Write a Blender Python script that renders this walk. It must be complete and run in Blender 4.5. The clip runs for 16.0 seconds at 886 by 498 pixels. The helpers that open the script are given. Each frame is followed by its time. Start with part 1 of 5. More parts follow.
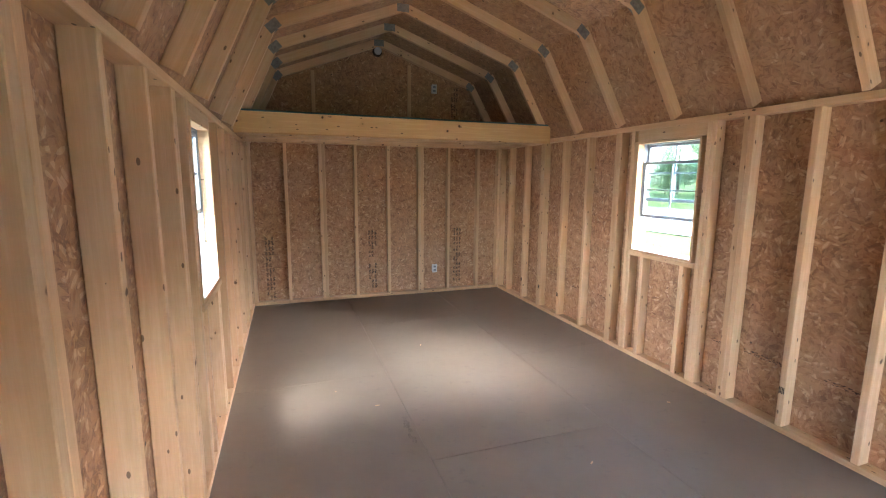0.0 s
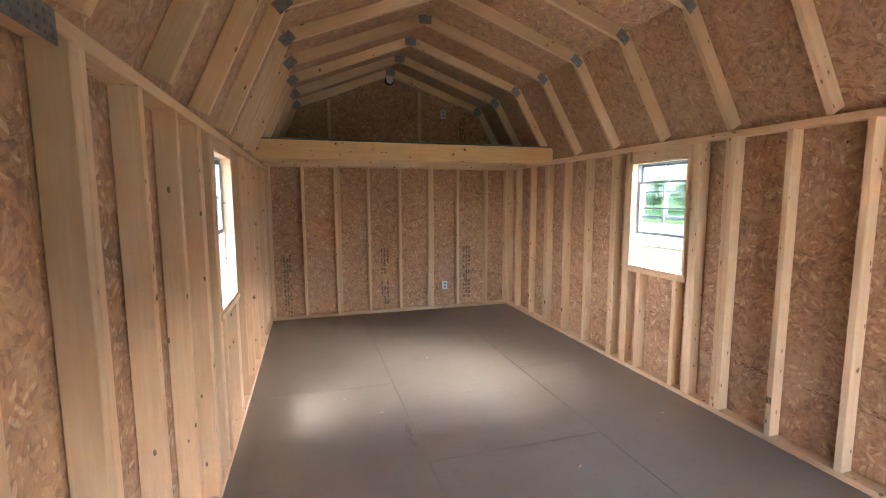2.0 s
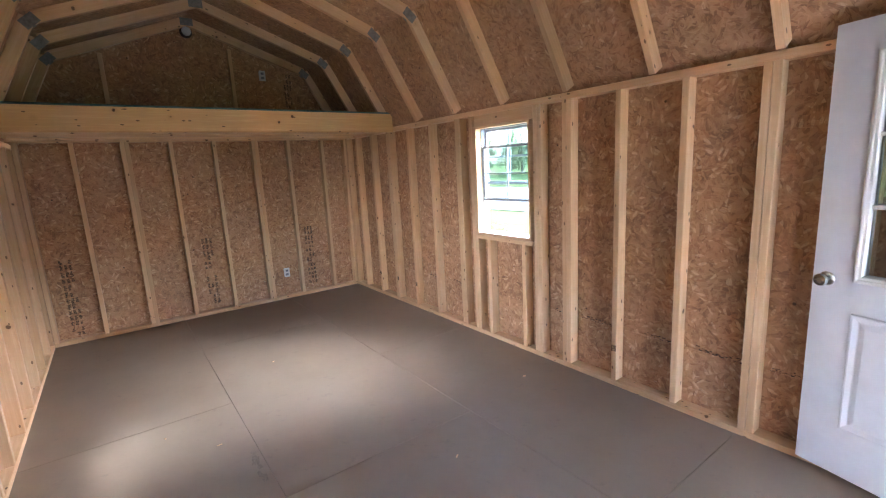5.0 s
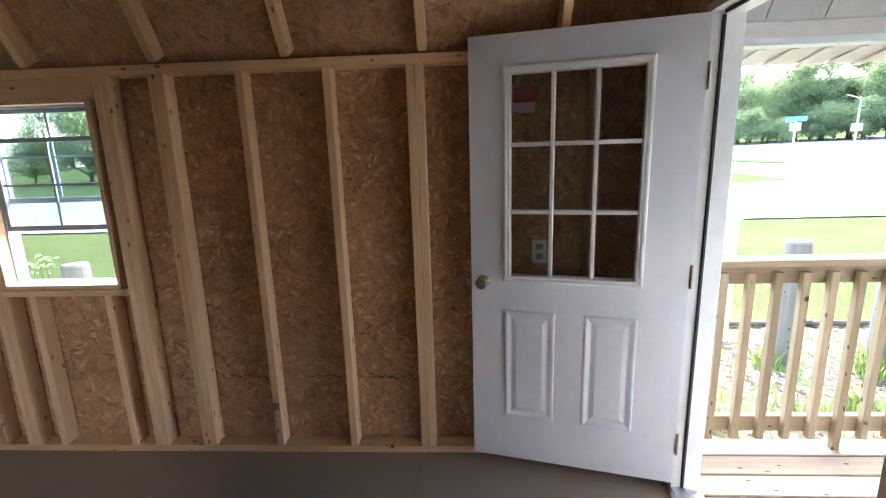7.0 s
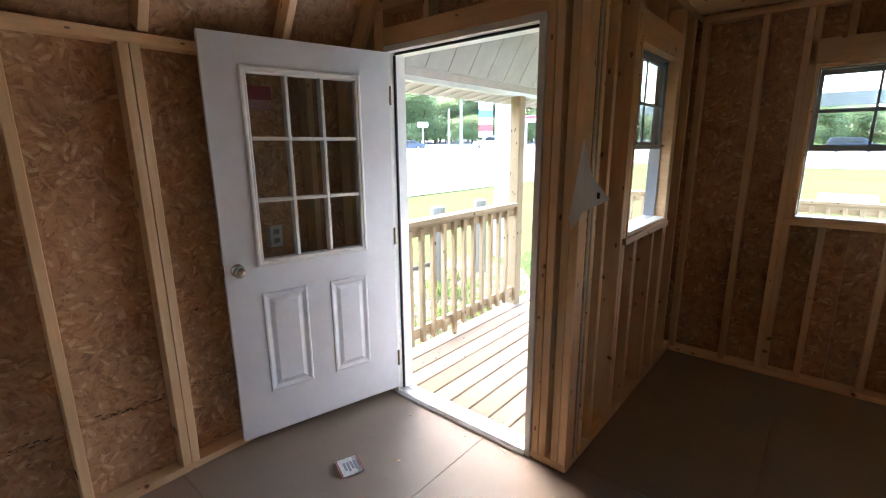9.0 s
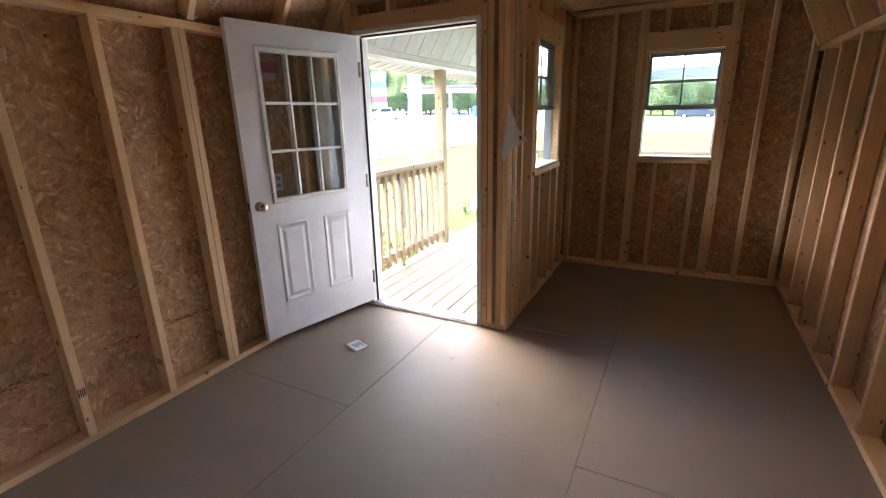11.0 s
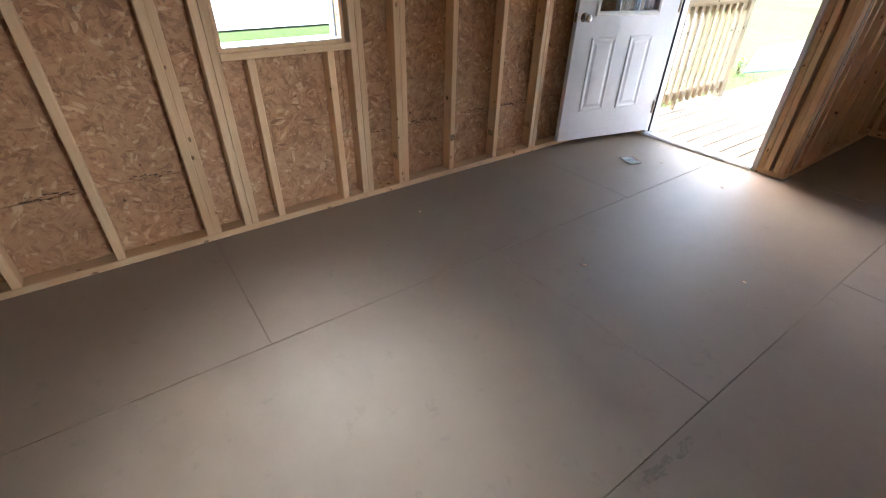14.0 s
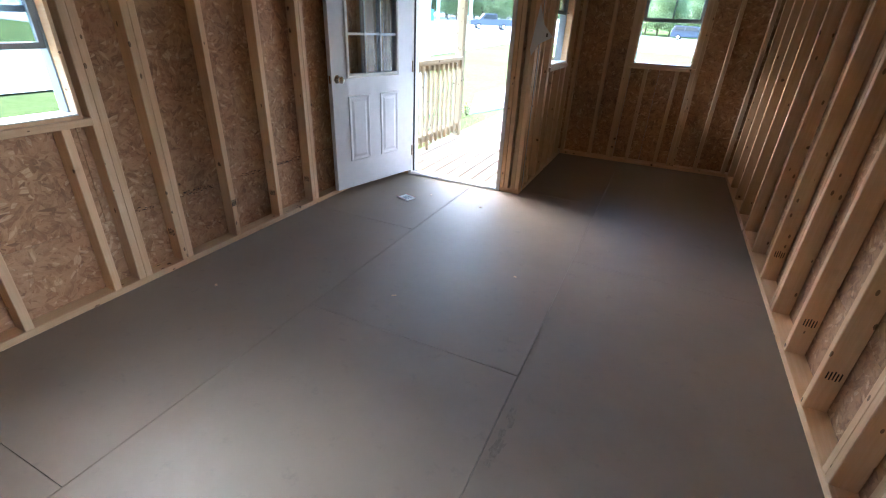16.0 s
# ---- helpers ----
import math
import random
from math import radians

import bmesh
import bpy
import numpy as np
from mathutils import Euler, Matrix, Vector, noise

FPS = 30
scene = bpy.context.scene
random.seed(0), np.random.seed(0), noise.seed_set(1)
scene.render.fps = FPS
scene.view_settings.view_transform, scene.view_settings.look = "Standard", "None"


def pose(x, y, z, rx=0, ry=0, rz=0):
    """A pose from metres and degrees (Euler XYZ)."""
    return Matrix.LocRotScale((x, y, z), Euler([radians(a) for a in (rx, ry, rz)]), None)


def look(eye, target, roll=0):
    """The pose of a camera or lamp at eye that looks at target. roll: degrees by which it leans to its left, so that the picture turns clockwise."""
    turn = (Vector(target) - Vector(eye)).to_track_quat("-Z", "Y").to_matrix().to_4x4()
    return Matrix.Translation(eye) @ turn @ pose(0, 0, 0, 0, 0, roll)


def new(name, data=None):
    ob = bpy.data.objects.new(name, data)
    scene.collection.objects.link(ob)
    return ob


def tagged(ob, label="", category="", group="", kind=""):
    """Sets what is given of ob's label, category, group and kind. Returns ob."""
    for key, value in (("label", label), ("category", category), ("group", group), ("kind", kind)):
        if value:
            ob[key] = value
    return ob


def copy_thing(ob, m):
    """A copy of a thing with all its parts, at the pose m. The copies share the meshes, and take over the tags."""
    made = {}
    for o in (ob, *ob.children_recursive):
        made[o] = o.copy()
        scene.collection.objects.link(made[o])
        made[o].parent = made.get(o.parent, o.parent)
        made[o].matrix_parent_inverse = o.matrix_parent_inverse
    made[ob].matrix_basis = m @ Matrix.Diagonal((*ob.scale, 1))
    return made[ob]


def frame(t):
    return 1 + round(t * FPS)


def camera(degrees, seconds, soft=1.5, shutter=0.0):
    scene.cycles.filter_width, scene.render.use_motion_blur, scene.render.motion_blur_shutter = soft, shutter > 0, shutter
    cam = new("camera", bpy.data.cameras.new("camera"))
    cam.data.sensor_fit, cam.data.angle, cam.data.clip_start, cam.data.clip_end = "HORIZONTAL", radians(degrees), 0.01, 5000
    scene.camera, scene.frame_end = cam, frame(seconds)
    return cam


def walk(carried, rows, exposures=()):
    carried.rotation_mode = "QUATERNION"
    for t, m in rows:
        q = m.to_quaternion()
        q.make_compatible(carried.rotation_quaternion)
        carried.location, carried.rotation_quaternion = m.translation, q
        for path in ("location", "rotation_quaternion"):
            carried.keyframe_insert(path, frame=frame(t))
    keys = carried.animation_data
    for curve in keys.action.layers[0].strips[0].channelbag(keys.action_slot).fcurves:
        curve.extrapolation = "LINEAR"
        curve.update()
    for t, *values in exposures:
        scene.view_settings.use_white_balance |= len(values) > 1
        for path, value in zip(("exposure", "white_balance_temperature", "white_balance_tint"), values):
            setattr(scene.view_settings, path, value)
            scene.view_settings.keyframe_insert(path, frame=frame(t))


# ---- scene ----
cam = camera(89.3, 16.0, soft=1.1)
PATH = [
    (0, (0.022, 1.033, 1.541), (0.671, 2.899, 1.234), 0.4),
    (0.5, (0.047, 0.935, 1.54), (0.664, 2.81, 1.216), 0.1),
    (1, (0.106, 0.837, 1.532), (0.69, 2.724, 1.223), -0.0),
    (1.5, (0.099, 0.81, 1.547), (0.673, 2.706, 1.274), -0.3),
    (2, (0.09, 0.776, 1.554), (0.657, 2.681, 1.33), -0.2),
    (2.5, (0.073, 0.763, 1.562), (0.646, 2.668, 1.355), -0.1),
    (3, (0.107, 0.765, 1.557), (0.697, 2.664, 1.345), -0.1),
    (3.2, (0.114, 0.778, 1.551), (0.712, 2.674, 1.335), -0.2),
    (5.3, (0.314, 1.218, 1.555), (1.639, 2.661, 1.153), -3.1),
    (5.5, (0.366, 1.276, 1.553), (1.811, 2.596, 1.141), -3.1),
    (6, (0.469, 1.498, 1.539), (2.168, 2.471, 1.128), -2.7),
    (6.5, (0.576, 1.666, 1.532), (2.439, 2.27, 1.127), -2.2),
    (7, (0.734, 1.775, 1.553), (2.689, 1.88, 1.144), -1.7),
    (7.5, (0.844, 2.013, 1.535), (2.751, 1.565, 1.133), -1.3),
    (8, (0.805, 2.176, 1.538), (2.518, 1.228, 1.128), -0.6),
    (8.5, (0.674, 2.359, 1.546), (2.159, 1.094, 1.103), -0.6),
    (9, (0.663, 2.643, 1.543), (1.932, 1.162, 1.098), -0.5),
    (9.2, (0.67, 2.764, 1.548), (1.87, 1.228, 1.101), -0.4),
    (11.3, (0.453, 3.772, 1.476), (1.294, 2.07, 0.848), -0.6),
    (11.5, (0.491, 3.859, 1.475), (1.313, 2.18, 0.764), -0.1),
    (12, (0.464, 4.035, 1.453), (1.399, 2.491, 0.591), 1.0),
    (12.5, (0.557, 4.267, 1.374), (1.625, 2.89, 0.392), 2.6),
    (13, (0.614, 4.448, 1.356), (1.825, 3.253, 0.305), 2.9),
    (13.5, (0.537, 4.545, 1.353), (1.856, 3.501, 0.271), 2.2),
    (14, (0.443, 4.615, 1.351), (1.789, 3.635, 0.241), 1.2),
    (14.5, (0.429, 4.659, 1.348), (1.665, 3.539, 0.244), 1.0),
    (15, (0.45, 4.719, 1.373), (1.502, 3.41, 0.287), 1.4),
    (15.5, (0.439, 4.753, 1.366), (1.307, 3.259, 0.359), 2.1),
    (16, (0.414, 4.761, 1.408), (1.149, 3.135, 0.505), 2.6),
]
EXPOSURES = [(0.0, 6.5, 6000, 11), (3.2, 6.5, 5950, 12), (5.5, 6.3, 5800, 14), (6.0, 5.85, 5850, 13), (6.5, 5.25, 6150, 12), (7.0, 5.05, 6250, 11), (9.0, 5.2, 6400, 11), (11.5, 5.55, 6500, 12), (14.0, 5.6, 6150, 8), (16.0, 5.5, 5550, 6)]
walk(cam, [(t, look(eye, target, roll)) for t, eye, target, roll in PATH], EXPOSURES)

# ---- world, sun, exposure ----
world = bpy.data.worlds.new("world")
scene.world = world
world.use_nodes = True
wn = world.node_tree
sky = wn.nodes.new("ShaderNodeTexSky")
sky.sky_type = "NISHITA"
sky.sun_disc = False
sky.sun_elevation = radians(43)
sky.sun_rotation = radians(120)
sky.air_density, sky.dust_density, sky.ozone_density = 1.0, 2.0, 1.0
wn.links.new(sky.outputs[0], wn.nodes["Background"].inputs[0])
wn.nodes["Background"].inputs[1].default_value = 0.1
sun_data = bpy.data.lights.new("sun", "SUN")
sun_data.energy, sun_data.angle, sun_data.color = 0.16, radians(50), (1.0, 0.97, 0.93)
sun = new("sun", sun_data)
sun.matrix_world = look((63.3, -36.6, 68.2), (0, 0, 0))

# area lamps added outside and above the side windows, standing in for hazy sky
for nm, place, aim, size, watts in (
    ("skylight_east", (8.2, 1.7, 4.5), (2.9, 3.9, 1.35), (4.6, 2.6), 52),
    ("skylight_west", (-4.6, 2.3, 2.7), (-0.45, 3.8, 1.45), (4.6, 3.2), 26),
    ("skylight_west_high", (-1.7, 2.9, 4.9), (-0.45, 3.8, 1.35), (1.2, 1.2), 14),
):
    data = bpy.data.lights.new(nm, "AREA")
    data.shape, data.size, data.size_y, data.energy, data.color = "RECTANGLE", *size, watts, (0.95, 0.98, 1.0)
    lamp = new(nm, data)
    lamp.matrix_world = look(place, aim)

# ---- materials ----


def material(name, colour, rough=0.6, metal=0.0):
    m = bpy.data.materials.new(name)
    m.use_nodes = True
    b = m.node_tree.nodes["Principled BSDF"]
    b.inputs["Base Color"].default_value = (*colour, 1)
    b.inputs["Roughness"].default_value = rough
    b.inputs["Metallic"].default_value = metal
    return m


class Nodes:
    """Short ways to add nodes to one material."""

    def __init__(self, m):
        self.t = m.node_tree
        self.b = self.t.nodes["Principled BSDF"]

    def add(self, kind, **inputs):
        n = self.t.nodes.new("ShaderNode" + kind)
        for key, value in inputs.items():
            self.put(n, key.replace("_", " "), value)
        return n

    def put(self, n, key, value):
        sock = n.inputs[int(key)] if key.isdigit() else n.inputs[key]
        if isinstance(value, bpy.types.NodeSocket):
            self.t.links.new(value, sock)
        else:
            sock.default_value = value

    def local(self, spread=23.0):
        """The object's own coordinates, moved by a random step for each object."""
        tc = self.add("TexCoord")
        info = self.add("ObjectInfo")
        step = self.add("VectorMath", **{"0": (spread, spread * 0.7, spread * 1.3)})
        step.operation = "SCALE"
        self.put(step, "Scale", info.outputs["Random"])
        total = self.add("VectorMath", **{"0": tc.outputs["Object"], "1": step.outputs[0]})
        return total.outputs[0], info.outputs["Random"]

    def scaled(self, v, s):
        n = self.add("VectorMath", **{"0": v, "1": s})
        n.operation = "MULTIPLY"
        return n.outputs[0]

    def noise(self, v, scale, detail=4.0, rough=0.55, distortion=0.0):
        return self.add("TexNoise", Vector=v, Scale=scale, Detail=detail, Roughness=rough, Distortion=distortion).outputs["Fac"]

    def ramp(self, fac, stops):
        n = self.add("ValToRGB", Fac=fac)
        while len(n.color_ramp.elements) < len(stops):
            n.color_ramp.elements.new(0.5)
        for e, (p, c) in zip(n.color_ramp.elements, stops):
            e.position, e.color = p, (*c, 1) if len(c) == 3 else c
        return n.outputs["Color"]

    def mix(self, fac, a, b, mode="MIX"):
        n = self.t.nodes.new("ShaderNodeMix")
        n.data_type, n.blend_type = "RGBA", mode
        for sock, value in ((n.inputs[0], fac), (n.inputs[6], a), (n.inputs[7], b)):
            if isinstance(value, bpy.types.NodeSocket):
                self.t.links.new(value, sock)
            else:
                sock.default_value = value if not isinstance(value, tuple) or len(value) == 4 else (*value, 1)
        return n.outputs[2]

    def math(self, op, a, b=0.0):
        n = self.add("Math", **{"0": a, "1": b})
        n.operation = op
        return n.outputs[0]

    def bump(self, height, strength=0.2, distance=0.002):
        n = self.add("Bump", Height=height, Strength=strength, Distance=distance)
        self.put(self.b, "Normal", n.outputs[0])


def wood(name, dark, mid, light, rough=0.62, knots=0.9, dirt=0.2, sparse=0.4):
    """Sawn softwood, grain along the piece's local z."""
    m = material(name, mid, rough)
    k = Nodes(m)
    v, rnd = k.local()
    warp = k.noise(k.scaled(v, (1.0, 1.0, 0.25)), 5.0, 2.0)
    bent = k.add("VectorMath", **{"0": k.scaled(v, (1.0, 1.0, 0.05)), "1": k.add("CombineXYZ", X=k.math("MULTIPLY", warp, 0.05), Y=k.math("MULTIPLY", warp, 0.03)).outputs[0]}).outputs[0]
    rings = k.noise(bent, 60.0, 3.0, 0.6)
    fine = k.noise(k.scaled(v, (1.0, 1.0, 0.03)), 330.0, 2.0)
    col = k.ramp(rings, [(0.2, tuple(0.75 * a + 0.25 * b for a, b in zip(mid, dark))), (0.5, mid), (0.8, light)])
    col = k.mix(0.12, col, k.ramp(fine, [(0.3, dark), (0.7, light)]))
    tone = k.ramp(rnd, [(0.0, (0.82, 0.77, 0.7)), (0.45, (1, 0.99, 0.97)), (0.7, (1.0, 0.94, 0.86)), (1.0, (1.12, 1.1, 1.06))])
    col = k.mix(0.95, col, tone, "MULTIPLY")
    near = k.mix(0.02, v, k.add("TexNoise", Vector=v, Scale=30.0).outputs["Color"], "ADD")
    spots = k.add("TexVoronoi", Vector=k.scaled(near, (6.0, 6.0, 6.0)), Scale=1.0)
    few = k.math("GREATER_THAN", k.add("SeparateColor", Color=spots.outputs["Color"]).outputs[0], sparse)
    halo = k.ramp(spots.outputs["Distance"], [(0.08, (1, 1, 1)), (0.2, (0, 0, 0))])
    col = k.mix(k.math("MULTIPLY", k.math("MULTIPLY", halo, few), 0.4 * knots), col, dark)
    core = k.ramp(spots.outputs["Distance"], [(0.06, (1, 1, 1)), (0.075, (0.5, 0.5, 0.5)), (0.09, (0, 0, 0))])
    col = k.mix(k.math("MULTIPLY", k.math("MULTIPLY", core, few), knots), col, (dark[0] * 0.2, dark[1] * 0.16, dark[2] * 0.14))
    pins = k.add("TexVoronoi", Vector=k.scaled(v, (24.0, 24.0, 11.0)), Scale=1.0)
    lone = k.math("GREATER_THAN", k.add("SeparateColor", Color=pins.outputs["Color"]).outputs[1], 0.66)
    dot = k.math("LESS_THAN", pins.outputs["Distance"], 0.15)
    col = k.mix(k.math("MULTIPLY", k.math("MULTIPLY", dot, lone), 0.8), col, (dark[0] * 0.25, dark[1] * 0.22, dark[2] * 0.22))
    grime = k.ramp(k.noise(v, 3.0, 5.0, 0.65), [(0.5, (0, 0, 0)), (0.8, (1, 1, 1))])
    col = k.mix(k.math("MULTIPLY", grime, dirt), col, (dark[0] * 0.8, dark[1] * 0.75, dark[2] * 0.75))
    k.put(k.b, "Base Color", col)
    k.bump(k.math("ADD", rings, fine), 0.25, 0.0012)
    return m


def strand_board(name, dark, mid, light, pale, folded=False, scarce=0.86):
    """Oriented strand board: flakes laid in the piece's local x-y plane, or unrolled along the folded roof."""
    m = material(name, mid, 0.72)
    k = Nodes(m)
    v, rnd = k.local()
    if folded:
        xyz = k.add("SeparateXYZ", Vector=k.add("TexCoord").outputs["Object"])
        out = k.math("ABSOLUTE", k.math("SUBTRACT", xyz.outputs[0], 1.173))
        run = k.math("SUBTRACT", k.math("MULTIPLY", xyz.outputs[2], 0.674), k.math("MULTIPLY", out, 0.821))
        side = k.math("MULTIPLY", k.math("GREATER_THAN", xyz.outputs[0], 1.173), 7.3)
        v = k.add("CombineXYZ", X=k.math("ADD", xyz.outputs[1], side), Y=run).outputs[0]
    wob = k.add("TexNoise", Vector=v, Scale=9.0, Detail=3.0)
    vv = k.mix(0.004, v, wob.outputs["Color"], "ADD")

    def layer(cell, sx, sy, shift):
        moved = k.add("VectorMath", **{"0": vv, "1": (shift, shift * 1.7, 0.0)}).outputs[0]
        patch = k.add("TexVoronoi", Vector=moved, Scale=cell)
        patch.voronoi_dimensions = "2D"
        parts = k.add("SeparateColor", Color=patch.outputs["Color"])
        turn = k.add("VectorRotate", Vector=moved, Angle=k.math("MULTIPLY", parts.outputs[0], 3.1))
        turn.rotation_type = "Z_AXIS"
        flake = k.add("TexVoronoi", Vector=k.scaled(turn.outputs[0], (sx, sy, 1.0)), Scale=1.0)
        flake.voronoi_dimensions = "2D"
        f = k.add("SeparateColor", Color=flake.outputs["Color"])
        return f.outputs[0], f.outputs[1], flake.outputs["Distance"], turn.outputs[0]

    a, a2, da, va = layer(24.0, 22.0, 76.0, 0.0)
    b, b2, db, vb = layer(16.0, 15.0, 50.0, 4.3)
    top = k.math("GREATER_THAN", b2, 0.5)
    val = k.mix(top, a, b)
    fibre = k.mix(top, k.noise(k.scaled(va, (0.12, 1.0, 1.0)), 300.0, 2.0), k.noise(k.scaled(vb, (0.12, 1.0, 1.0)), 300.0, 2.0))
    broad = k.noise(v, 1.6, 3.0)
    tone = k.math("ADD", k.math("MULTIPLY", val, 0.3), k.math("MULTIPLY", fibre, 0.3))
    tone = k.math("ADD", tone, k.math("MULTIPLY", k.math("SUBTRACT", broad, 0.5), 0.35))
    tone = k.math("ADD", tone, k.math("MULTIPLY", k.math("SUBTRACT", k.noise(v, 14.0, 5.0, 0.65), 0.5), 0.6))
    col = k.ramp(tone, [(0.06, dark), (0.26, mid), (0.5, light), (0.7, pale)])
    flat = k.math("LESS_THAN", db, 0.42)
    bright = k.math("MULTIPLY", k.math("GREATER_THAN", b, scarce), flat)
    col = k.mix(k.math("MULTIPLY", bright, k.math("MULTIPLY", fibre, 0.95)), col, pale)
    ruddy = k.math("GREATER_THAN", a2, 0.86)
    col = k.mix(k.math("MULTIPLY", ruddy, 0.4), col, (dark[0] * 1.2, dark[1] * 1.05, dark[2]))
    chip = k.ramp(k.noise(v, 33.0, 2.0, 0.5), [(0.68, (0, 0, 0)), (0.76, (1, 1, 1))])
    col = k.mix(k.math("MULTIPLY", chip, 0.3), col, (dark[0] * 0.45, dark[1] * 0.42, dark[2] * 0.42))
    pits = k.add("TexVoronoi", Vector=v, Scale=6.5)
    few = k.add("SeparateColor", Color=pits.outputs["Color"]).outputs[1]
    pit = k.math("MULTIPLY", k.math("LESS_THAN", pits.outputs["Distance"], 0.055), k.math("GREATER_THAN", few, 0.55))
    col = k.mix(k.math("MULTIPLY", pit, 0.8), col, (0.045, 0.024, 0.014))
    k.put(k.b, "Base Color", col)
    k.put(k.b, "Roughness", k.math("ADD", 0.55, k.math("MULTIPLY", val, 0.3)))
    k.bump(k.math("ADD", k.math("MULTIPLY", val, 0.8), fibre), 0.45, 0.0018)
    return m


def painted(name, colour, rough=0.4, grain=0.06, scale=14.0, metal=0.0, relief=0.12):
    """Plain paint, vinyl or metal with faint mottling and smudges."""
    m = material(name, colour, rough, metal)
    k = Nodes(m)
    v, rnd = k.local()
    n = k.noise(v, scale, 5.0, 0.6)
    g = tuple(c * (1 - grain * 3) for c in colour)
    col = k.mix(k.ramp(n, [(0.35, (0, 0, 0)), (0.75, (1, 1, 1))]), colour, g)
    k.put(k.b, "Base Color", col)
    k.put(k.b, "Roughness", k.math("ADD", rough - 0.08, k.math("MULTIPLY", k.noise(v, scale * 0.3, 4.0), 0.16)))
    k.bump(k.noise(v, scale * 12, 2.0), relief, 0.0006)
    return m


PINE = wood("pine", (0.52, 0.29, 0.135), (0.71, 0.48, 0.285), (0.785, 0.57, 0.37))
SPRUCE = wood("planed_beam", (0.5, 0.27, 0.1), (0.66, 0.4, 0.17), (0.75, 0.5, 0.24), knots=1.0, dirt=0.1, sparse=0.0)
DECK = wood("treated_deck", (0.2, 0.15, 0.095), (0.3, 0.235, 0.155), (0.36, 0.29, 0.2), rough=0.75, dirt=0.35)
DECKBOARD = wood("worn_deck_boards", (0.165, 0.13, 0.1), (0.25, 0.2, 0.155), (0.31, 0.255, 0.205), rough=0.8, dirt=0.4)
POSTWOOD = wood("weathered_post", (0.1, 0.097, 0.082), (0.165, 0.158, 0.136), (0.21, 0.2, 0.175), rough=0.9)
OSB = strand_board("strand_board", (0.25, 0.12, 0.058), (0.46, 0.25, 0.128), (0.57, 0.335, 0.185), (0.76, 0.54, 0.34))
ROOFOSB = strand_board("roof_strand_board", (0.25, 0.125, 0.065), (0.46, 0.26, 0.14), (0.56, 0.34, 0.2), (0.74, 0.53, 0.35))
ROOFBOARD = strand_board("folded_roof_board", (0.25, 0.125, 0.065), (0.45, 0.255, 0.138), (0.55, 0.335, 0.195), (0.72, 0.52, 0.34), True, 0.96)
DOORPAINT = painted("door_paint", (0.74, 0.75, 0.8), 0.38, 0.02)
WHITE = painted("white_paint", (0.76, 0.76, 0.75), 0.45, 0.03)
VINYL = painted("white_vinyl", (0.74, 0.76, 0.78), 0.4, 0.02)
STEEL = painted("satin_nickel", (0.6, 0.59, 0.57), 0.22, 0.05, metal=1.0)
BRASS = painted("hinge_metal", (0.5, 0.42, 0.3), 0.4, 0.1, metal=0.9)
ALU = painted("mill_aluminium", (0.72, 0.73, 0.75), 0.35, 0.05, metal=0.9)
# window frames: the backlit look is put into this darker grey
SASH = painted("backlit_frame_grey", (0.33, 0.36, 0.39), 0.45, 0.03)
GALV = painted("galvanised_plate", (0.29, 0.285, 0.27), 0.5, 0.15, 40.0, metal=0.5)
SEAL = painted("rubber_seal", (0.03, 0.03, 0.035), 0.7)
DARK = painted("dark_gap", (0.025, 0.018, 0.012), 0.9)
INK = painted("stamp_ink", (0.07, 0.045, 0.03), 0.8, 0.2, 60.0)
PAPER = painted("paper", (0.78, 0.77, 0.75), 0.7, 0.02)
RED = painted("red_print", (0.5, 0.05, 0.05), 0.5)
GREYPRINT = painted("grey_print", (0.3, 0.32, 0.36), 0.6)
PLASTIC = painted("white_plastic", (0.72, 0.72, 0.7), 0.35, 0.02)
SIDING = painted("siding_paint", (0.52, 0.53, 0.55), 0.6, 0.05, 9.0)
TRIMGREY = painted("grey_trim_paint", (0.55, 0.58, 0.585), 0.6, 0.04, 9.0)
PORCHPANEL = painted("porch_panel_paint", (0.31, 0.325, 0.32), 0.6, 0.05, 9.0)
METALROOF = painted("ribbed_metal", (0.3, 0.29, 0.29), 0.4, 0.05, metal=0.3)
LOFTDECK = painted("loft_deck_paint", (0.09, 0.16, 0.15), 0.6, 0.1)
CONCRETE = painted("bright_concrete", (0.34, 0.34, 0.335), 0.85, 0.05, 0.5)
TYRE = painted("tyre_rubber", (0.02, 0.02, 0.02), 0.8)

GLASS = material("window_glass", (0.86, 0.91, 0.92), 0.0)
GLASS.node_tree.nodes["Principled BSDF"].inputs["Transmission Weight"].default_value = 1.0
GLASS.node_tree.nodes["Principled BSDF"].inputs["IOR"].default_value = 1.45

# side windows' panes, tinted green-grey to dim the bright outdoors
TINTED = material("dimming_glass", (0.54, 0.62, 0.65), 0.0)
TINTED.node_tree.nodes["Principled BSDF"].inputs["Transmission Weight"].default_value = 1.0
TINTED.node_tree.nodes["Principled BSDF"].inputs["IOR"].default_value = 1.45

# grey sheet added over the open lower half of a window to dim the view
DIMMER = material("dimming_sheet_grey", (0.54, 0.55, 0.55), 0.0)
DIMMER.node_tree.nodes["Principled BSDF"].inputs["Transmission Weight"].default_value = 1.0
DIMMER.node_tree.nodes["Principled BSDF"].inputs["IOR"].default_value = 1.01


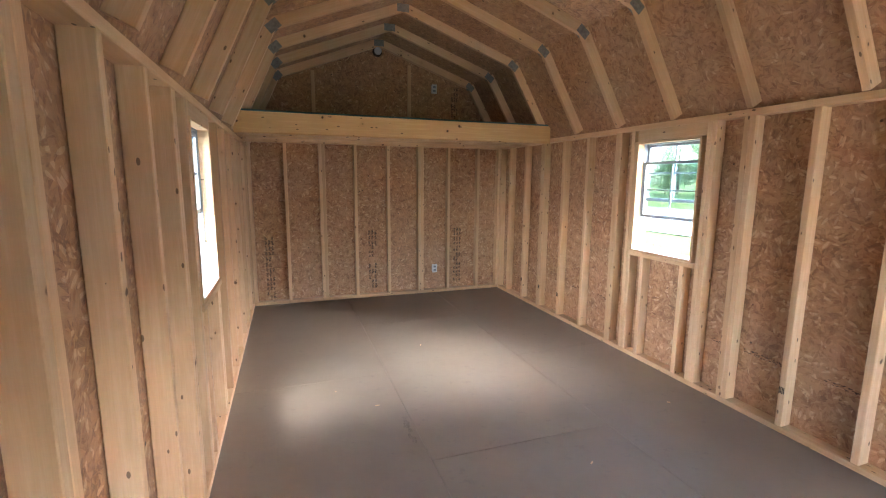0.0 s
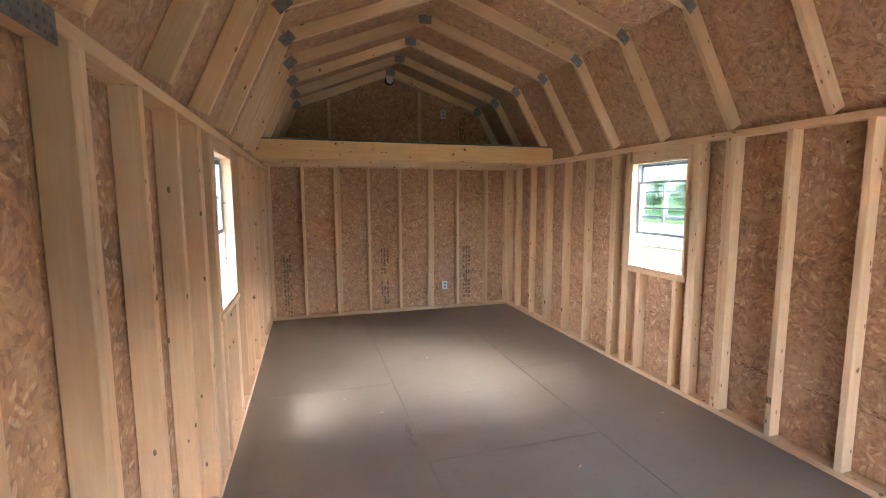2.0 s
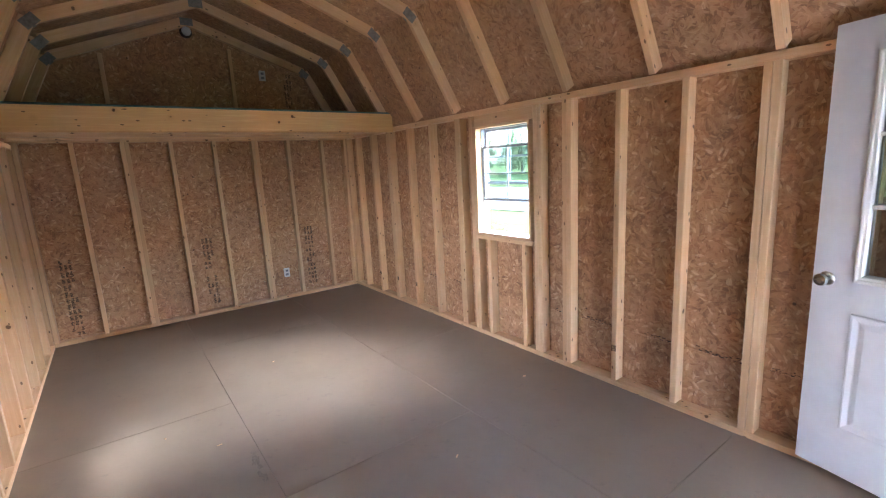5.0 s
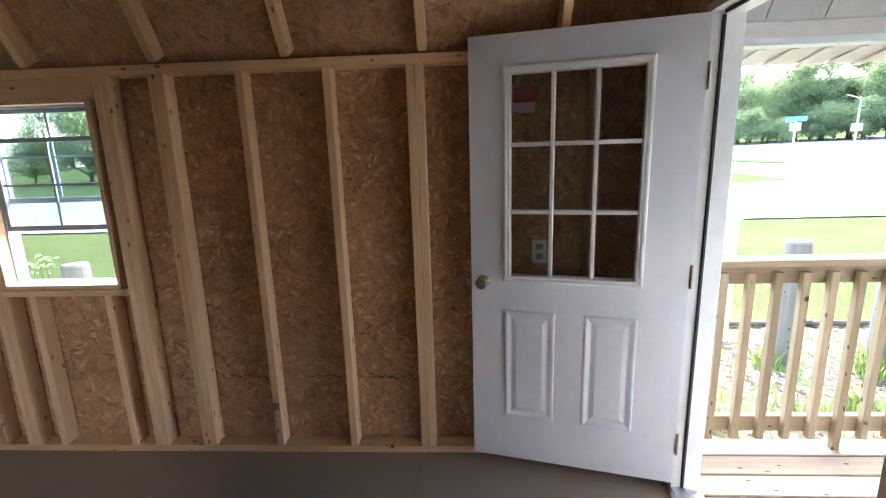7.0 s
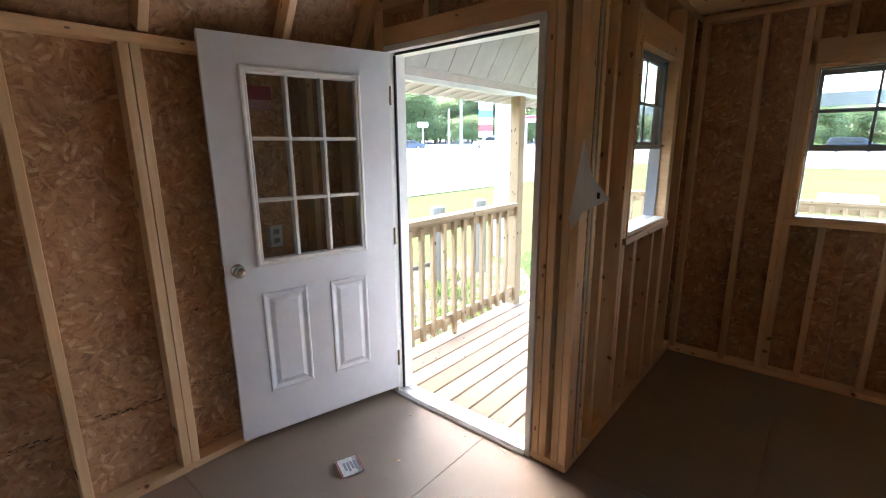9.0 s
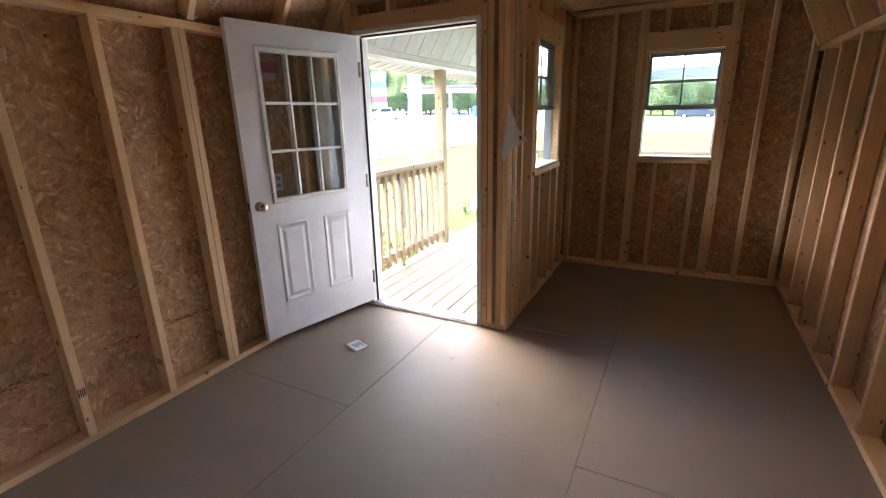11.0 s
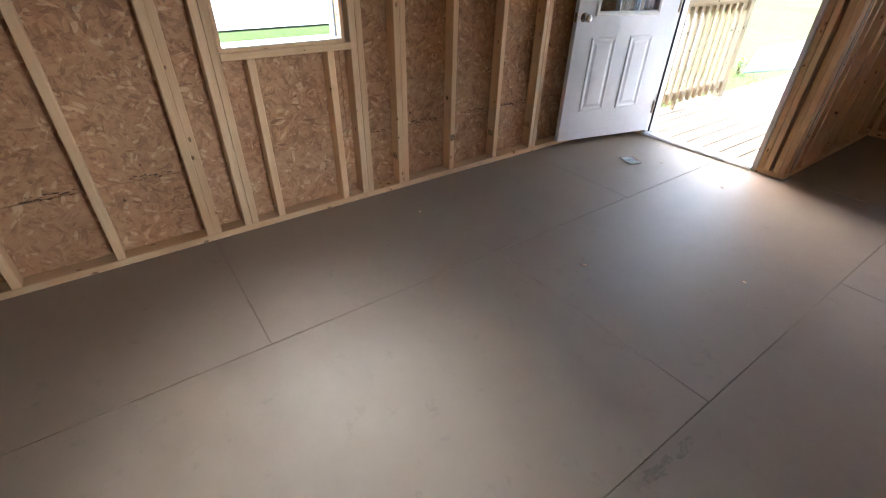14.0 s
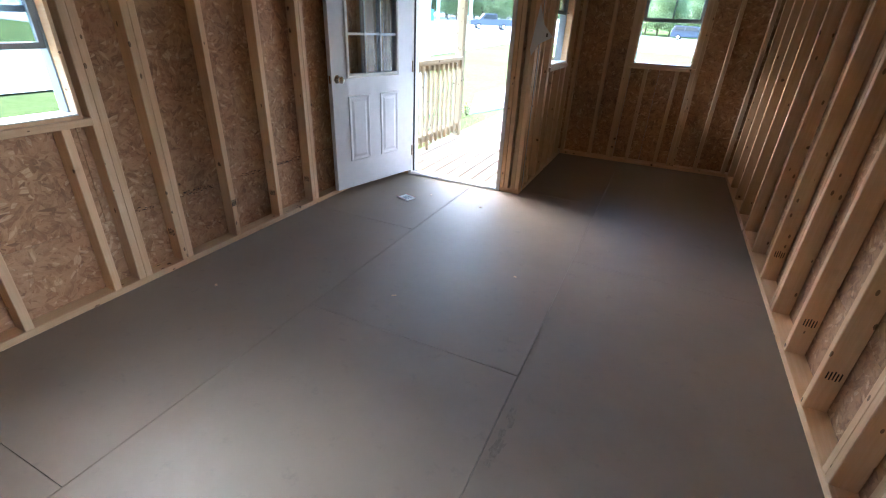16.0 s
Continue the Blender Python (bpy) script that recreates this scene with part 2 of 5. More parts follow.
def floor_material():
    m = material("brown_floor_panel", (0.2, 0.155, 0.125), 0.5)
    k = Nodes(m)
    v, rnd = k.local()
    n = k.noise(v, 2.2, 6.0, 0.65)
    s = k.noise(v, 11.0, 5.0, 0.7)
    col = k.ramp(n, [(0.25, (0.235, 0.175, 0.125)), (0.5, (0.262, 0.197, 0.143)), (0.8, (0.29, 0.22, 0.162))])
    scuff = k.ramp(s, [(0.6, (0, 0, 0)), (0.75, (1, 1, 1))])
    col = k.mix(k.math("MULTIPLY", scuff, 0.42), col, (0.15, 0.118, 0.09))
    dust = k.ramp(k.noise(v, 260.0, 2.0), [(0.72, (0, 0, 0)), (0.8, (1, 1, 1))])
    col = k.mix(k.math("MULTIPLY", dust, 0.12), col, (0.3, 0.25, 0.2))
    k.put(k.b, "Base Color", col)
    k.put(k.b, "Roughness", k.math("ADD", 0.52, k.math("MULTIPLY", n, 0.14)))
    k.b.inputs["Specular IOR Level"].default_value = 0.45
    k.bump(k.noise(v, 420.0, 3.0), 0.12, 0.0006)
    return m


FLOORMAT = floor_material()


def ground_material():
    m = material("grass_ground", (0.1, 0.14, 0.04), 0.95)
    k = Nodes(m)
    v = k.add("TexCoord").outputs["Object"]
    n = k.noise(v, 0.25, 5.0, 0.6)
    f = k.noise(v, 9.0, 6.0, 0.75)
    col = k.ramp(n, [(0.3, (0.07, 0.09, 0.03)), (0.55, (0.09, 0.113, 0.04)), (0.75, (0.118, 0.132, 0.056))])
    col = k.mix(0.5, col, k.ramp(f, [(0.3, (0.05, 0.066, 0.021)), (0.7, (0.115, 0.138, 0.055))]))
    k.put(k.b, "Base Color", col)
    k.bump(f, 0.8, 0.03)
    return m


GRASS = ground_material()


def litter_material():
    m = material("leaf_litter", (0.2, 0.15, 0.1), 0.95)
    k = Nodes(m)
    v = k.add("TexCoord").outputs["Object"]
    cells = k.add("TexVoronoi", Vector=v, Scale=26.0)
    c = k.add("SeparateColor", Color=cells.outputs["Color"]).outputs[0]
    col = k.ramp(c, [(0.0, (0.04, 0.03, 0.02)), (0.4, (0.11, 0.085, 0.06)), (0.7, (0.17, 0.14, 0.105)), (1.0, (0.26, 0.23, 0.19))])
    green = k.ramp(k.noise(v, 2.4, 5.0, 0.7), [(0.48, (0, 0, 0)), (0.6, (1, 1, 1))])
    col = k.mix(k.math("MULTIPLY", green, 0.8), col, (0.075, 0.105, 0.03))
    k.put(k.b, "Base Color", col)
    k.bump(c, 0.7, 0.02)
    return m


LITTER = litter_material()


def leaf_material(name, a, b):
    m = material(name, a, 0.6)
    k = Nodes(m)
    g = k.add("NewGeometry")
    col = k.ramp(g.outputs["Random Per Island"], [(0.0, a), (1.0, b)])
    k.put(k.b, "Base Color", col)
    # extra light put into the colour: transmission doubled to brighten backlit foliage
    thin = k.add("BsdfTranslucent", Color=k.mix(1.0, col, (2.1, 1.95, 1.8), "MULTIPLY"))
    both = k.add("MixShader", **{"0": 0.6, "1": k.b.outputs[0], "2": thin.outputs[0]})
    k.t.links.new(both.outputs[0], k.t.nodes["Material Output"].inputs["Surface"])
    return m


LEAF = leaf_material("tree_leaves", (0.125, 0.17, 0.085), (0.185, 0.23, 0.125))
BLADE = leaf_material("grass_blades", (0.055, 0.09, 0.025), (0.12, 0.155, 0.055))
BARK = painted("bark", (0.13, 0.1, 0.075), 0.95, 0.15, 6.0, relief=0.6)

for dull in (GRASS, LITTER, LEAF, BLADE, CONCRETE, POSTWOOD, DECK, DECKBOARD, BARK):
    dull.node_tree.nodes["Principled BSDF"].inputs["Specular IOR Level"].default_value = 0.08
for dull in (GRASS, CONCRETE):
    dull.node_tree.nodes["Principled BSDF"].inputs["Specular IOR Level"].default_value = 0.0

# ---- building helpers ----
CACHE = {}


def empty(name, m=None):
    ob = new(name)
    ob.empty_display_size = 0.1
    if m is not None:
        ob.matrix_world = m
    return ob


def mesh_of(bm, name):
    me = bpy.data.meshes.new(name)
    bm.normal_update()
    bm.to_mesh(me)
    bm.free()
    return me


def part(name, bm, mat, parent=None, label="", m=None):
    """One mesh object under a thing (or on its own); bm is a bmesh or shared mesh data."""
    me = bm if isinstance(bm, bpy.types.Mesh) else mesh_of(bm, name)
    if mat is not None and not me.materials:
        me.materials.append(mat)
    ob = new(name, me)
    if parent is not None:
        ob.parent = parent
    if m is not None:
        ob.matrix_basis = m
    if label:
        ob["label"] = label
    return ob


def prism(sx, sy, sz, c=0.002, mat=None):
    """A board with eased long edges, centred, its length along z. Shared by size and material."""
    key = (round(sx, 4), round(sy, 4), round(sz, 4), c, mat.name if mat else "")
    if key in CACHE:
        return CACHE[key]
    hx, hy, hz = sx / 2, sy / 2, sz / 2
    ring = [(hx - c, -hy), (hx, -hy + c), (hx, hy - c), (hx - c, hy), (-hx + c, hy), (-hx, hy - c), (-hx, -hy + c), (-hx + c, -hy)]
    bm = bmesh.new()
    lo = [bm.verts.new((x, y, -hz)) for x, y in ring]
    hi = [bm.verts.new((x, y, hz)) for x, y in ring]
    bm.faces.new(list(reversed(lo)))
    bm.faces.new(hi)
    for i in range(8):
        j = (i + 1) % 8
        bm.faces.new((lo[i], lo[j], hi[j], hi[i]))
    CACHE[key] = mesh_of(bm, "board")
    if mat:
        CACHE[key].materials.append(mat)
    return CACHE[key]


def bar(name, p0, p1, across, w, d, mat, parent=None, label="", c=0.002):
    """A board from p0 to p1; w is its size along `across`, d along the third axis."""
    p0, p1 = Vector(p0), Vector(p1)
    z = (p1 - p0).normalized()
    x = Vector(across)
    x = (x - z * x.dot(z)).normalized()
    y = z.cross(x)
    m = Matrix((x, y, z)).transposed().to_4x4()
    m.translation = (p0 + p1) / 2
    if parent is not None:
        m = parent.matrix_basis.inverted() @ m
    return part(name, prism(w, d, (p1 - p0).length, c, mat), mat, parent, label, m)


def box_bm(bm, x0, x1, y0, y1, z0, z1):
    vs = [bm.verts.new(p) for p in ((x0, y0, z0), (x1, y0, z0), (x1, y1, z0), (x0, y1, z0), (x0, y0, z1), (x1, y0, z1), (x1, y1, z1), (x0, y1, z1))]
    for f in ((3, 2, 1, 0), (4, 5, 6, 7), (0, 1, 5, 4), (1, 2, 6, 5), (2, 3, 7, 6), (3, 0, 4, 7)):
        bm.faces.new([vs[i] for i in f])
    return vs


def block(name, x0, x1, y0, y1, z0, z1, mat, parent=None, label="", bevel=0.0):
    bm = bmesh.new()
    box_bm(bm, x0, x1, y0, y1, z0, z1)
    if bevel:
        bmesh.ops.bevel(bm, geom=bm.edges[:], offset=bevel, segments=2, affect="EDGES")
    return part(name, bm, mat, parent, label, parent.matrix_basis.inverted() if parent is not None else None)


def solid(bm, outline, depth, frame_m):
    """Extrudes a polygon (list of x, y) by depth along its local z, placed by frame_m."""
    lo = [bm.verts.new(frame_m @ Vector((x, y, 0))) for x, y in outline]
    hi = [bm.verts.new(frame_m @ Vector((x, y, depth))) for x, y in outline]
    n = len(outline)
    bm.faces.new(list(reversed(lo)))
    bm.faces.new(hi)
    for i in range(n):
        j = (i + 1) % n
        bm.faces.new((lo[i], lo[j], hi[j], hi[i]))


def tube(bm, p0, p1, r0, r1, sides=10):
    p0, p1 = Vector(p0), Vector(p1)
    q = (p1 - p0).to_track_quat("Z", "Y").to_matrix()
    rings = []
    for p, r in ((p0, r0), (p1, r1)):
        rings.append([bm.verts.new(p + q @ Vector((r * math.cos(2 * math.pi * i / sides), r * math.sin(2 * math.pi * i / sides), 0))) for i in range(sides)])
    for i in range(sides):
        j = (i + 1) % sides
        bm.faces.new((rings[0][i], rings[0][j], rings[1][j], rings[1][i]))
    bm.faces.new(list(reversed(rings[0])))
    bm.faces.new(rings[1])


def lathe(bm, profile, m, sides=20):
    """Turns (radius, height) pairs about local z."""
    rings = [[bm.verts.new(m @ Vector((r * math.cos(2 * math.pi * i / sides), r * math.sin(2 * math.pi * i / sides), h))) for i in range(sides)] for r, h in profile]
    for a, b in zip(rings, rings[1:]):
        for i in range(sides):
            j = (i + 1) % sides
            bm.faces.new((a[i], a[j], b[j], b[i]))
    bm.faces.new(list(reversed(rings[0])))
    bm.faces.new(rings[-1])

# ---- the shell: plan in metres ----
WEST, EAST, NORTH, SOUTH = -0.40, 2.852, 6.777, -0.92      # inner faces of the studs
DOORWALL, NOOK = 0.85, 1.44                                # wall with the door; side wall of the nook
STUD_W, STUD_D = 0.038, 0.089
WALL_Z = 2.0
NOOK_Z = 2.36
WEST_Z = 1.943                                             # the west wall is a little lower
FOOT = {1: (2.84, 2.02), -1: (-0.388, 1.963)}
KNEE = {1: (2.40, 2.762), -1: (-0.035, 2.725)}
RIDGE = (1.173, 3.195)
MID = RIDGE[0]


def frame_of(u, origin):
    """Local x along the wall, y up, z out of the building."""
    u = Vector(u)
    up = Vector((0, 0, 1))
    m = Matrix((u, up, u.cross(up))).transposed().to_4x4()
    m.translation = origin
    return m


def cells(u0, u1, z0, z1, holes):
    """Rectangles that fill a wall round its openings."""
    us = sorted({u0, u1, *[min(max(h, u0), u1) for hole in holes for h in hole[:2]]})
    for a, b in zip(us, us[1:]):
        spans = [(z0, z1)]
        for ha, hb, hz0, hz1 in holes:
            if ha < (a + b) / 2 < hb:
                spans = [s for lo, hi in spans for s in ((lo, min(hi, hz0)), (max(lo, hz1), hi)) if s[1] - s[0] > 0.001]
        for lo, hi in spans:
            if b - a > 0.001:
                yield a, b, lo, hi


def plate_piece(name, m, u0, u1, z0, z1, d0, d1, mat, parent, gap=0.0):
    """A sheet in the wall's plane, its local x-y the sheet."""
    w, h, t = u1 - u0 - gap, z1 - z0 - gap, d1 - d0
    key = ("sheet", round(w, 4), round(h, 4), round(t, 4), mat.name)
    if key not in CACHE:
        bm = bmesh.new()
        box_bm(bm, -w / 2, w / 2, -h / 2, h / 2, -t / 2, t / 2)
        CACHE[key] = mesh_of(bm, name)
    return part(name, CACHE[key], mat, parent, "", m @ Matrix.Translation(((u0 + u1) / 2, (z0 + z1) / 2, (d0 + d1) / 2)))


def wall(name, m, u0, u1, z1, holes, studs, label, seam_u, seam_z=(), marked=(), side_marked=(), face=-1):
    """A stud wall: painted siding outside, strand board, studs and plates."""
    bm = bmesh.new()
    for a, b, lo, hi in cells(u0, u1, -0.12, z1, holes):
        box_bm(bm, a, b, lo, hi, STUD_D + 0.0125, STUD_D + 0.026)
    body = part(name, bm, SIDING, None, "", m)
    tagged(body, label, "wall", kind="structure")
    zs = [0.0, *seam_z, z1]
    us = [u0, *[s for s in seam_u if u0 < s < u1], u1]
    for za, zb in zip(zs, zs[1:]):
        for ua, ub in zip(us, us[1:]):
            inside = [h for h in holes if h[0] < ub and h[1] > ua and h[2] < zb and h[3] > za]
            for a, b, lo, hi in cells(ua, ub, za, zb, inside):
                q = plate_piece("board_panel", Matrix.Identity(4), a, b, lo, hi, STUD_D, STUD_D + 0.0115, OSB, body, 0.003)
    turn = Matrix(((1, 0, 0, 0), (0, 0, -1, 0), (0, 1, 0, 0), (0, 0, 0, 1)))

    def upright(u, lo, hi, wide=STUD_W, kind="stud"):
        q = part(kind, prism(wide, STUD_D - 0.005, hi - lo, 0.003, PINE), PINE, body, "", Matrix.Translation((u, (lo + hi) / 2, STUD_D / 2 - 0.0025)) @ turn)
        if u in marked:
            ink = bmesh.new()
            for i in range(4):
                box_bm(ink, -0.015 + i * 0.0085, -0.0095 + i * 0.0085, -0.02 - 0.003 * (i % 2), 0.022, -0.0008, 0.0)
            part("end_mark", ink, INK, q, "dark printed tally bars", turn.inverted() @ Matrix.Translation((0, 0.27 - (lo + hi) / 2, -STUD_D / 2 + 0.0017)))
        if u in side_marked:
            ink = bmesh.new()
            for i in range(5):
                d = 0.02 + i * 0.011
                near, out = sorted((face * (STUD_W / 2 + 0.0007), face * (STUD_W / 2 + 0.0001)))
                box_bm(ink, near, out, 0.2 - 0.004 * (i % 2), 0.235 + 0.003 * (i % 3), d, d + 0.005)
            part("end_mark", ink, INK, q, "dark printed tally bars", turn.inverted() @ Matrix.Translation((0, -(lo + hi) / 2, -STUD_D / 2 + 0.0025)))
        return q

    for s in studs:
        u, lo, hi = (s if isinstance(s, tuple) else (s, None, None))
        upright(u, STUD_W if lo is None else lo, (z1 - 0.043) if hi is None else hi)
    lie = Matrix(((0, 0, 1, 0), (0, 1, 0, 0), (-1, 0, 0, 0), (0, 0, 0, 1)))

    def level(kind, a, b, lo, hi, proud=0.0, mat=PINE):
        part(kind, prism(STUD_D + proud - 0.001, hi - lo, b - a, 0.003, mat), mat, body, "", Matrix.Translation(((a + b) / 2, (lo + hi) / 2, (STUD_D - proud) / 2 - 0.0005)) @ lie)

    runs = [(u0, u1)]
    for h in holes:
        if h[2] <= 0.05:
            runs = [r for a, b in runs for r in ((a, min(b, h[0])), (max(a, h[1]), b)) if r[1] - r[0] > 0.02]
    for a, b in runs:
        level("bottom_plate", a, b, 0.0, STUD_W, 0.003)
    level("top_plate", u0, u1, z1 - 0.043, z1, 0.003)
    return body, level, upright


def flip(values):
    """Turns world positions into a mirrored wall's own."""
    return [(-v[0], *v[1:]) if isinstance(v, tuple) else -v for v in values]


EWIN = (3.535, 4.165, 0.935, 1.862)
WWIN = (3.505, 4.07, 0.912, 1.832)
SWIN = (0.215, 0.815, 1.075, 1.995)
PWIN = (-0.45, 0.252, 1.07, 2.05)
DOOR = (1.628, 2.612, 0.0, 2.078)

M_EAST = frame_of((0, 1, 0), (EAST, 0, 0))
M_WEST = frame_of((0, -1, 0), (WEST, 0, 0))
M_NORTH = frame_of((-1, 0, 0), (0, NORTH, 0))
M_SOUTH = frame_of((1, 0, 0), (0, SOUTH, 0))
M_DOORWALL = frame_of((1, 0, 0), (0, DOORWALL, 0))
M_NOOK = frame_of((0, 1, 0), (NOOK, 0, 0))


def cripples(hole, us):
    return [(u, STUD_W, hole[2] - 0.036) for u in us]


body, level, up = wall(
    "wall_east", M_EAST, DOORWALL + 0.0, NORTH + 0.112, WALL_Z, [EWIN],
    [0.92, 1.18, 1.59, 1.975, 2.015, 2.395, 2.80, 3.175, 3.214, 3.445, 3.484, (4.184, STUD_W, EWIN[3]), 4.2235, 4.385, 4.423, 4.84, 5.25, 5.645, 5.683, 6.07, 6.48, 6.758]
    + cripples(EWIN, [3.62, 4.03]), "stud wall with strand board sheathing and a window opening", (1.98, 3.20, 4.42, 5.64), (0.385,), (2.80, 5.25, 5.645, 6.07), (1.59, 2.015, 2.395, 3.214), 1)
wall_east = body
level("header", 3.5035, 4.1645, EWIN[3] + 0.001, 1.9565)
level("sill_plate", 3.5035, 4.1645, EWIN[2] - 0.036, EWIN[2] - 0.001, 0.012)
body, level, up = wall(
    "wall_west", M_WEST, -(NORTH + 0.112), -(SOUTH - 0.11), WEST_Z, [(-WWIN[1], -WWIN[0], *WWIN[2:])],
    flip([-0.85, -0.43, -0.03, 0.38, 0.78, 1.21, 1.63, 2.01, 2.049, 2.43, 2.83, 3.19, 3.229, 3.448, 3.484, 4.09, 4.43, 4.84, 5.25, 5.66, 6.07, 6.48, 6.758] + cripples(WWIN, [3.62, 4.03])),
    "stud wall with strand board sheathing and a window opening", tuple(flip([5.64, 4.42, 3.2, 1.98, 0.76, -0.46])), (0.385,), (), tuple(flip([1.63, 2.01, 2.43, 2.83, 3.19])))
wall_west = body
splice = bmesh.new()
box_bm(splice, -1.93, -1.74, 1.869, 1.941, -0.0052, -0.0035)
for i in range(7):
    for j in range(3):
        box_bm(splice, -1.92 + i * 0.027, -1.908 + i * 0.027, 1.878 + j * 0.021, 1.885 + j * 0.021, -0.0082, -0.0051)
part("splice_plate", splice, GALV, wall_west, "toothed grey metal splice plate")
level("header", -4.105, -3.468, WWIN[3] + 0.001, 1.8995)
level("sill_plate", -4.105, -3.468, WWIN[2] - 0.036, WWIN[2] - 0.001, 0.012)
body, level, up = wall(
    "wall_north", M_NORTH, -(EAST + 0.088), -(WEST - 0.088), WALL_Z, [],
    flip([WEST + 0.022, 0.022, 0.428, 0.466, 0.852, 1.272, 1.685, 1.723, 2.097, 2.528, EAST - 0.012]),
    "end wall of studs and stamped strand board", tuple(flip([2.1, 0.852])))
wall_north = body
body, level, up = wall(
    "wall_south", M_SOUTH, WEST - 0.088, NOOK + 0.088, NOOK_Z, [SWIN],
    [-0.36, -0.08, 0.158, 0.196, 0.834, 0.872, 1.09, NOOK - 0.02, (0.34, SWIN[3] + 0.14, NOOK_Z - 0.043), (0.68, SWIN[3] + 0.14, NOOK_Z - 0.043)] + cripples(SWIN, [0.345, 0.655]),
    "end wall of the nook with studs and a window opening", (0.52,))
level("header", 0.177, 0.853, SWIN[3] + 0.001, SWIN[3] + 0.14)
level("sill_plate", 0.18, 0.85, SWIN[2] - 0.036, SWIN[2] - 0.001, 0.012)
body, level, up = wall(
    "wall_nook", M_NOOK, SOUTH + 0.001, DOORWALL - 0.1165, NOOK_Z, [PWIN],
    [-0.76, -0.508, -0.470, 0.273, 0.311, 0.56, 0.69, (-0.1, PWIN[3] + 0.14, NOOK_Z - 0.043)] + cripples(PWIN, [-0.25, 0.08]),
    "side wall of the nook with a window on to the porch", ())
level("header", -0.488, 0.291, PWIN[3] + 0.001, PWIN[3] + 0.13)
level("sill_plate", -0.485, 0.30, PWIN[2] - 0.036, PWIN[2] - 0.001, 0.02)
body, level, up = wall(
    "wall_door", M_DOORWALL, NOOK - 0.001, EAST + 0.089, 2.30, [DOOR],
    [1.461, 1.500, 1.565, 1.607, 2.633, 2.672, 2.78, 2.833, (1.9, 2.17, 2.257), (2.3, 2.17, 2.257)],
    "stud wall with the entrance opening", ())
level("header", 1.59, 2.65, DOOR[3] + 0.001, 2.17)

for nm, args in (("corner_board_nook", (NOOK + 0.092, NOOK + 0.13, SOUTH - 0.13, SOUTH + 0.06, -0.1, 2.42)), ("corner_board_door", (EAST + 0.0905, EAST + 0.125, DOORWALL - 0.13, DOORWALL + 0.05, -0.1, 1.98))):
    tagged(block(nm, *args, WHITE), "white painted corner board", "trim", kind="structure")

# floor: brown panels on a base
floor_bm = bmesh.new()
box_bm(floor_bm, WEST - 0.1, EAST + 0.1, DOORWALL - 0.1, NORTH + 0.11, -0.12, -0.0122)
box_bm(floor_bm, WEST - 0.1, NOOK + 0.09, SOUTH - 0.1, DOORWALL - 0.1, -0.12, -0.0122)
floor = part("floor", floor_bm, FLOORMAT)
tagged(floor, "brown coated floor panels with dark joints", "floor", kind="structure")

# roof sheathing as the ceiling, one mesh
def outward(p, q, d, side):
    a, b = Vector(p), Vector(q)
    n = Vector(((b - a).y, -(b - a).x)).normalized()
    n = n if n.x * side + n.y > 0 else -n
    return a + n * d, b + n * d


def meet(a, b, c, d):
    r, s = b - a, d - c
    t = ((c - a).x * s.y - (c - a).y * s.x) / (r.x * s.y - r.y * s.x)
    return a + r * t


def gambrel(d, low, side):
    """One side's outline of the roof at distance d outside the rafters' middle, from height low up to the ridge."""
    a, b = outward(FOOT[side], KNEE[side], d, side)
    c, e = outward(KNEE[side], RIDGE, d, side)
    k = meet(a, b, c, e)
    t = (low - a.y) / (k.y - a.y)
    f = a + (k - a) * t
    s = (MID - c.x) / (e.x - c.x)
    return [(f.x, f.y), (k.x, k.y), (MID, (c + (e - c) * s).y)]


def roof_bm(y0, y1, d0, d1, low, step=1.22, sides=(1, -1)):
    bm = bmesh.new()
    ys = [y0]
    while ys[-1] + step < y1 - 0.05:
        ys.append(ys[-1] + step)
    ys.append(y1)
    for side in sides:
        at = low if side > 0 else low - 0.057
        inn, out = gambrel(d0, at, side), gambrel(d1, at, side)
        for (i0, i1, o0, o1) in ((inn[0], inn[1], out[0], out[1]), (inn[1], inn[2], out[1], out[2])):
            for a, b in zip(ys, ys[1:]):
                b -= 0.003
                vs = [bm.verts.new((x, y, z)) for y in (a, b) for x, z in (i0, i1, o1, o0)]
                for f in ((0, 1, 2, 3), (7, 6, 5, 4), (0, 4, 5, 1), (1, 5, 6, 2), (2, 6, 7, 3), (3, 7, 4, 0)):
                    bm.faces.new([vs[i] for i in f])
    bmesh.ops.recalc_face_normals(bm, faces=bm.faces[:])
    return bm


ceiling = part("ceiling", roof_bm(DOORWALL - 0.112, NORTH + 0.112, 0.0485, 0.06, 2.0), ROOFBOARD)
tagged(ceiling, "gambrel ceiling of bare strand board sheets", "ceiling", kind="structure")
nook_slope = part("ceiling_nook_slope", roof_bm(SOUTH - 0.1, DOORWALL - 0.114, 0.0485, 0.06, 2.0, 1.22, (-1,)), ROOFBOARD)
tagged(nook_slope, "sloping strand board sheets beside the nook", "ceiling", kind="structure")
roof = part("roof", roof_bm(-2.75, NORTH + 0.2, 0.063, 0.078, 2.0, 40.0), METALROOF)
tagged(roof, "ribbed metal gambrel roof", "roof", kind="structure")

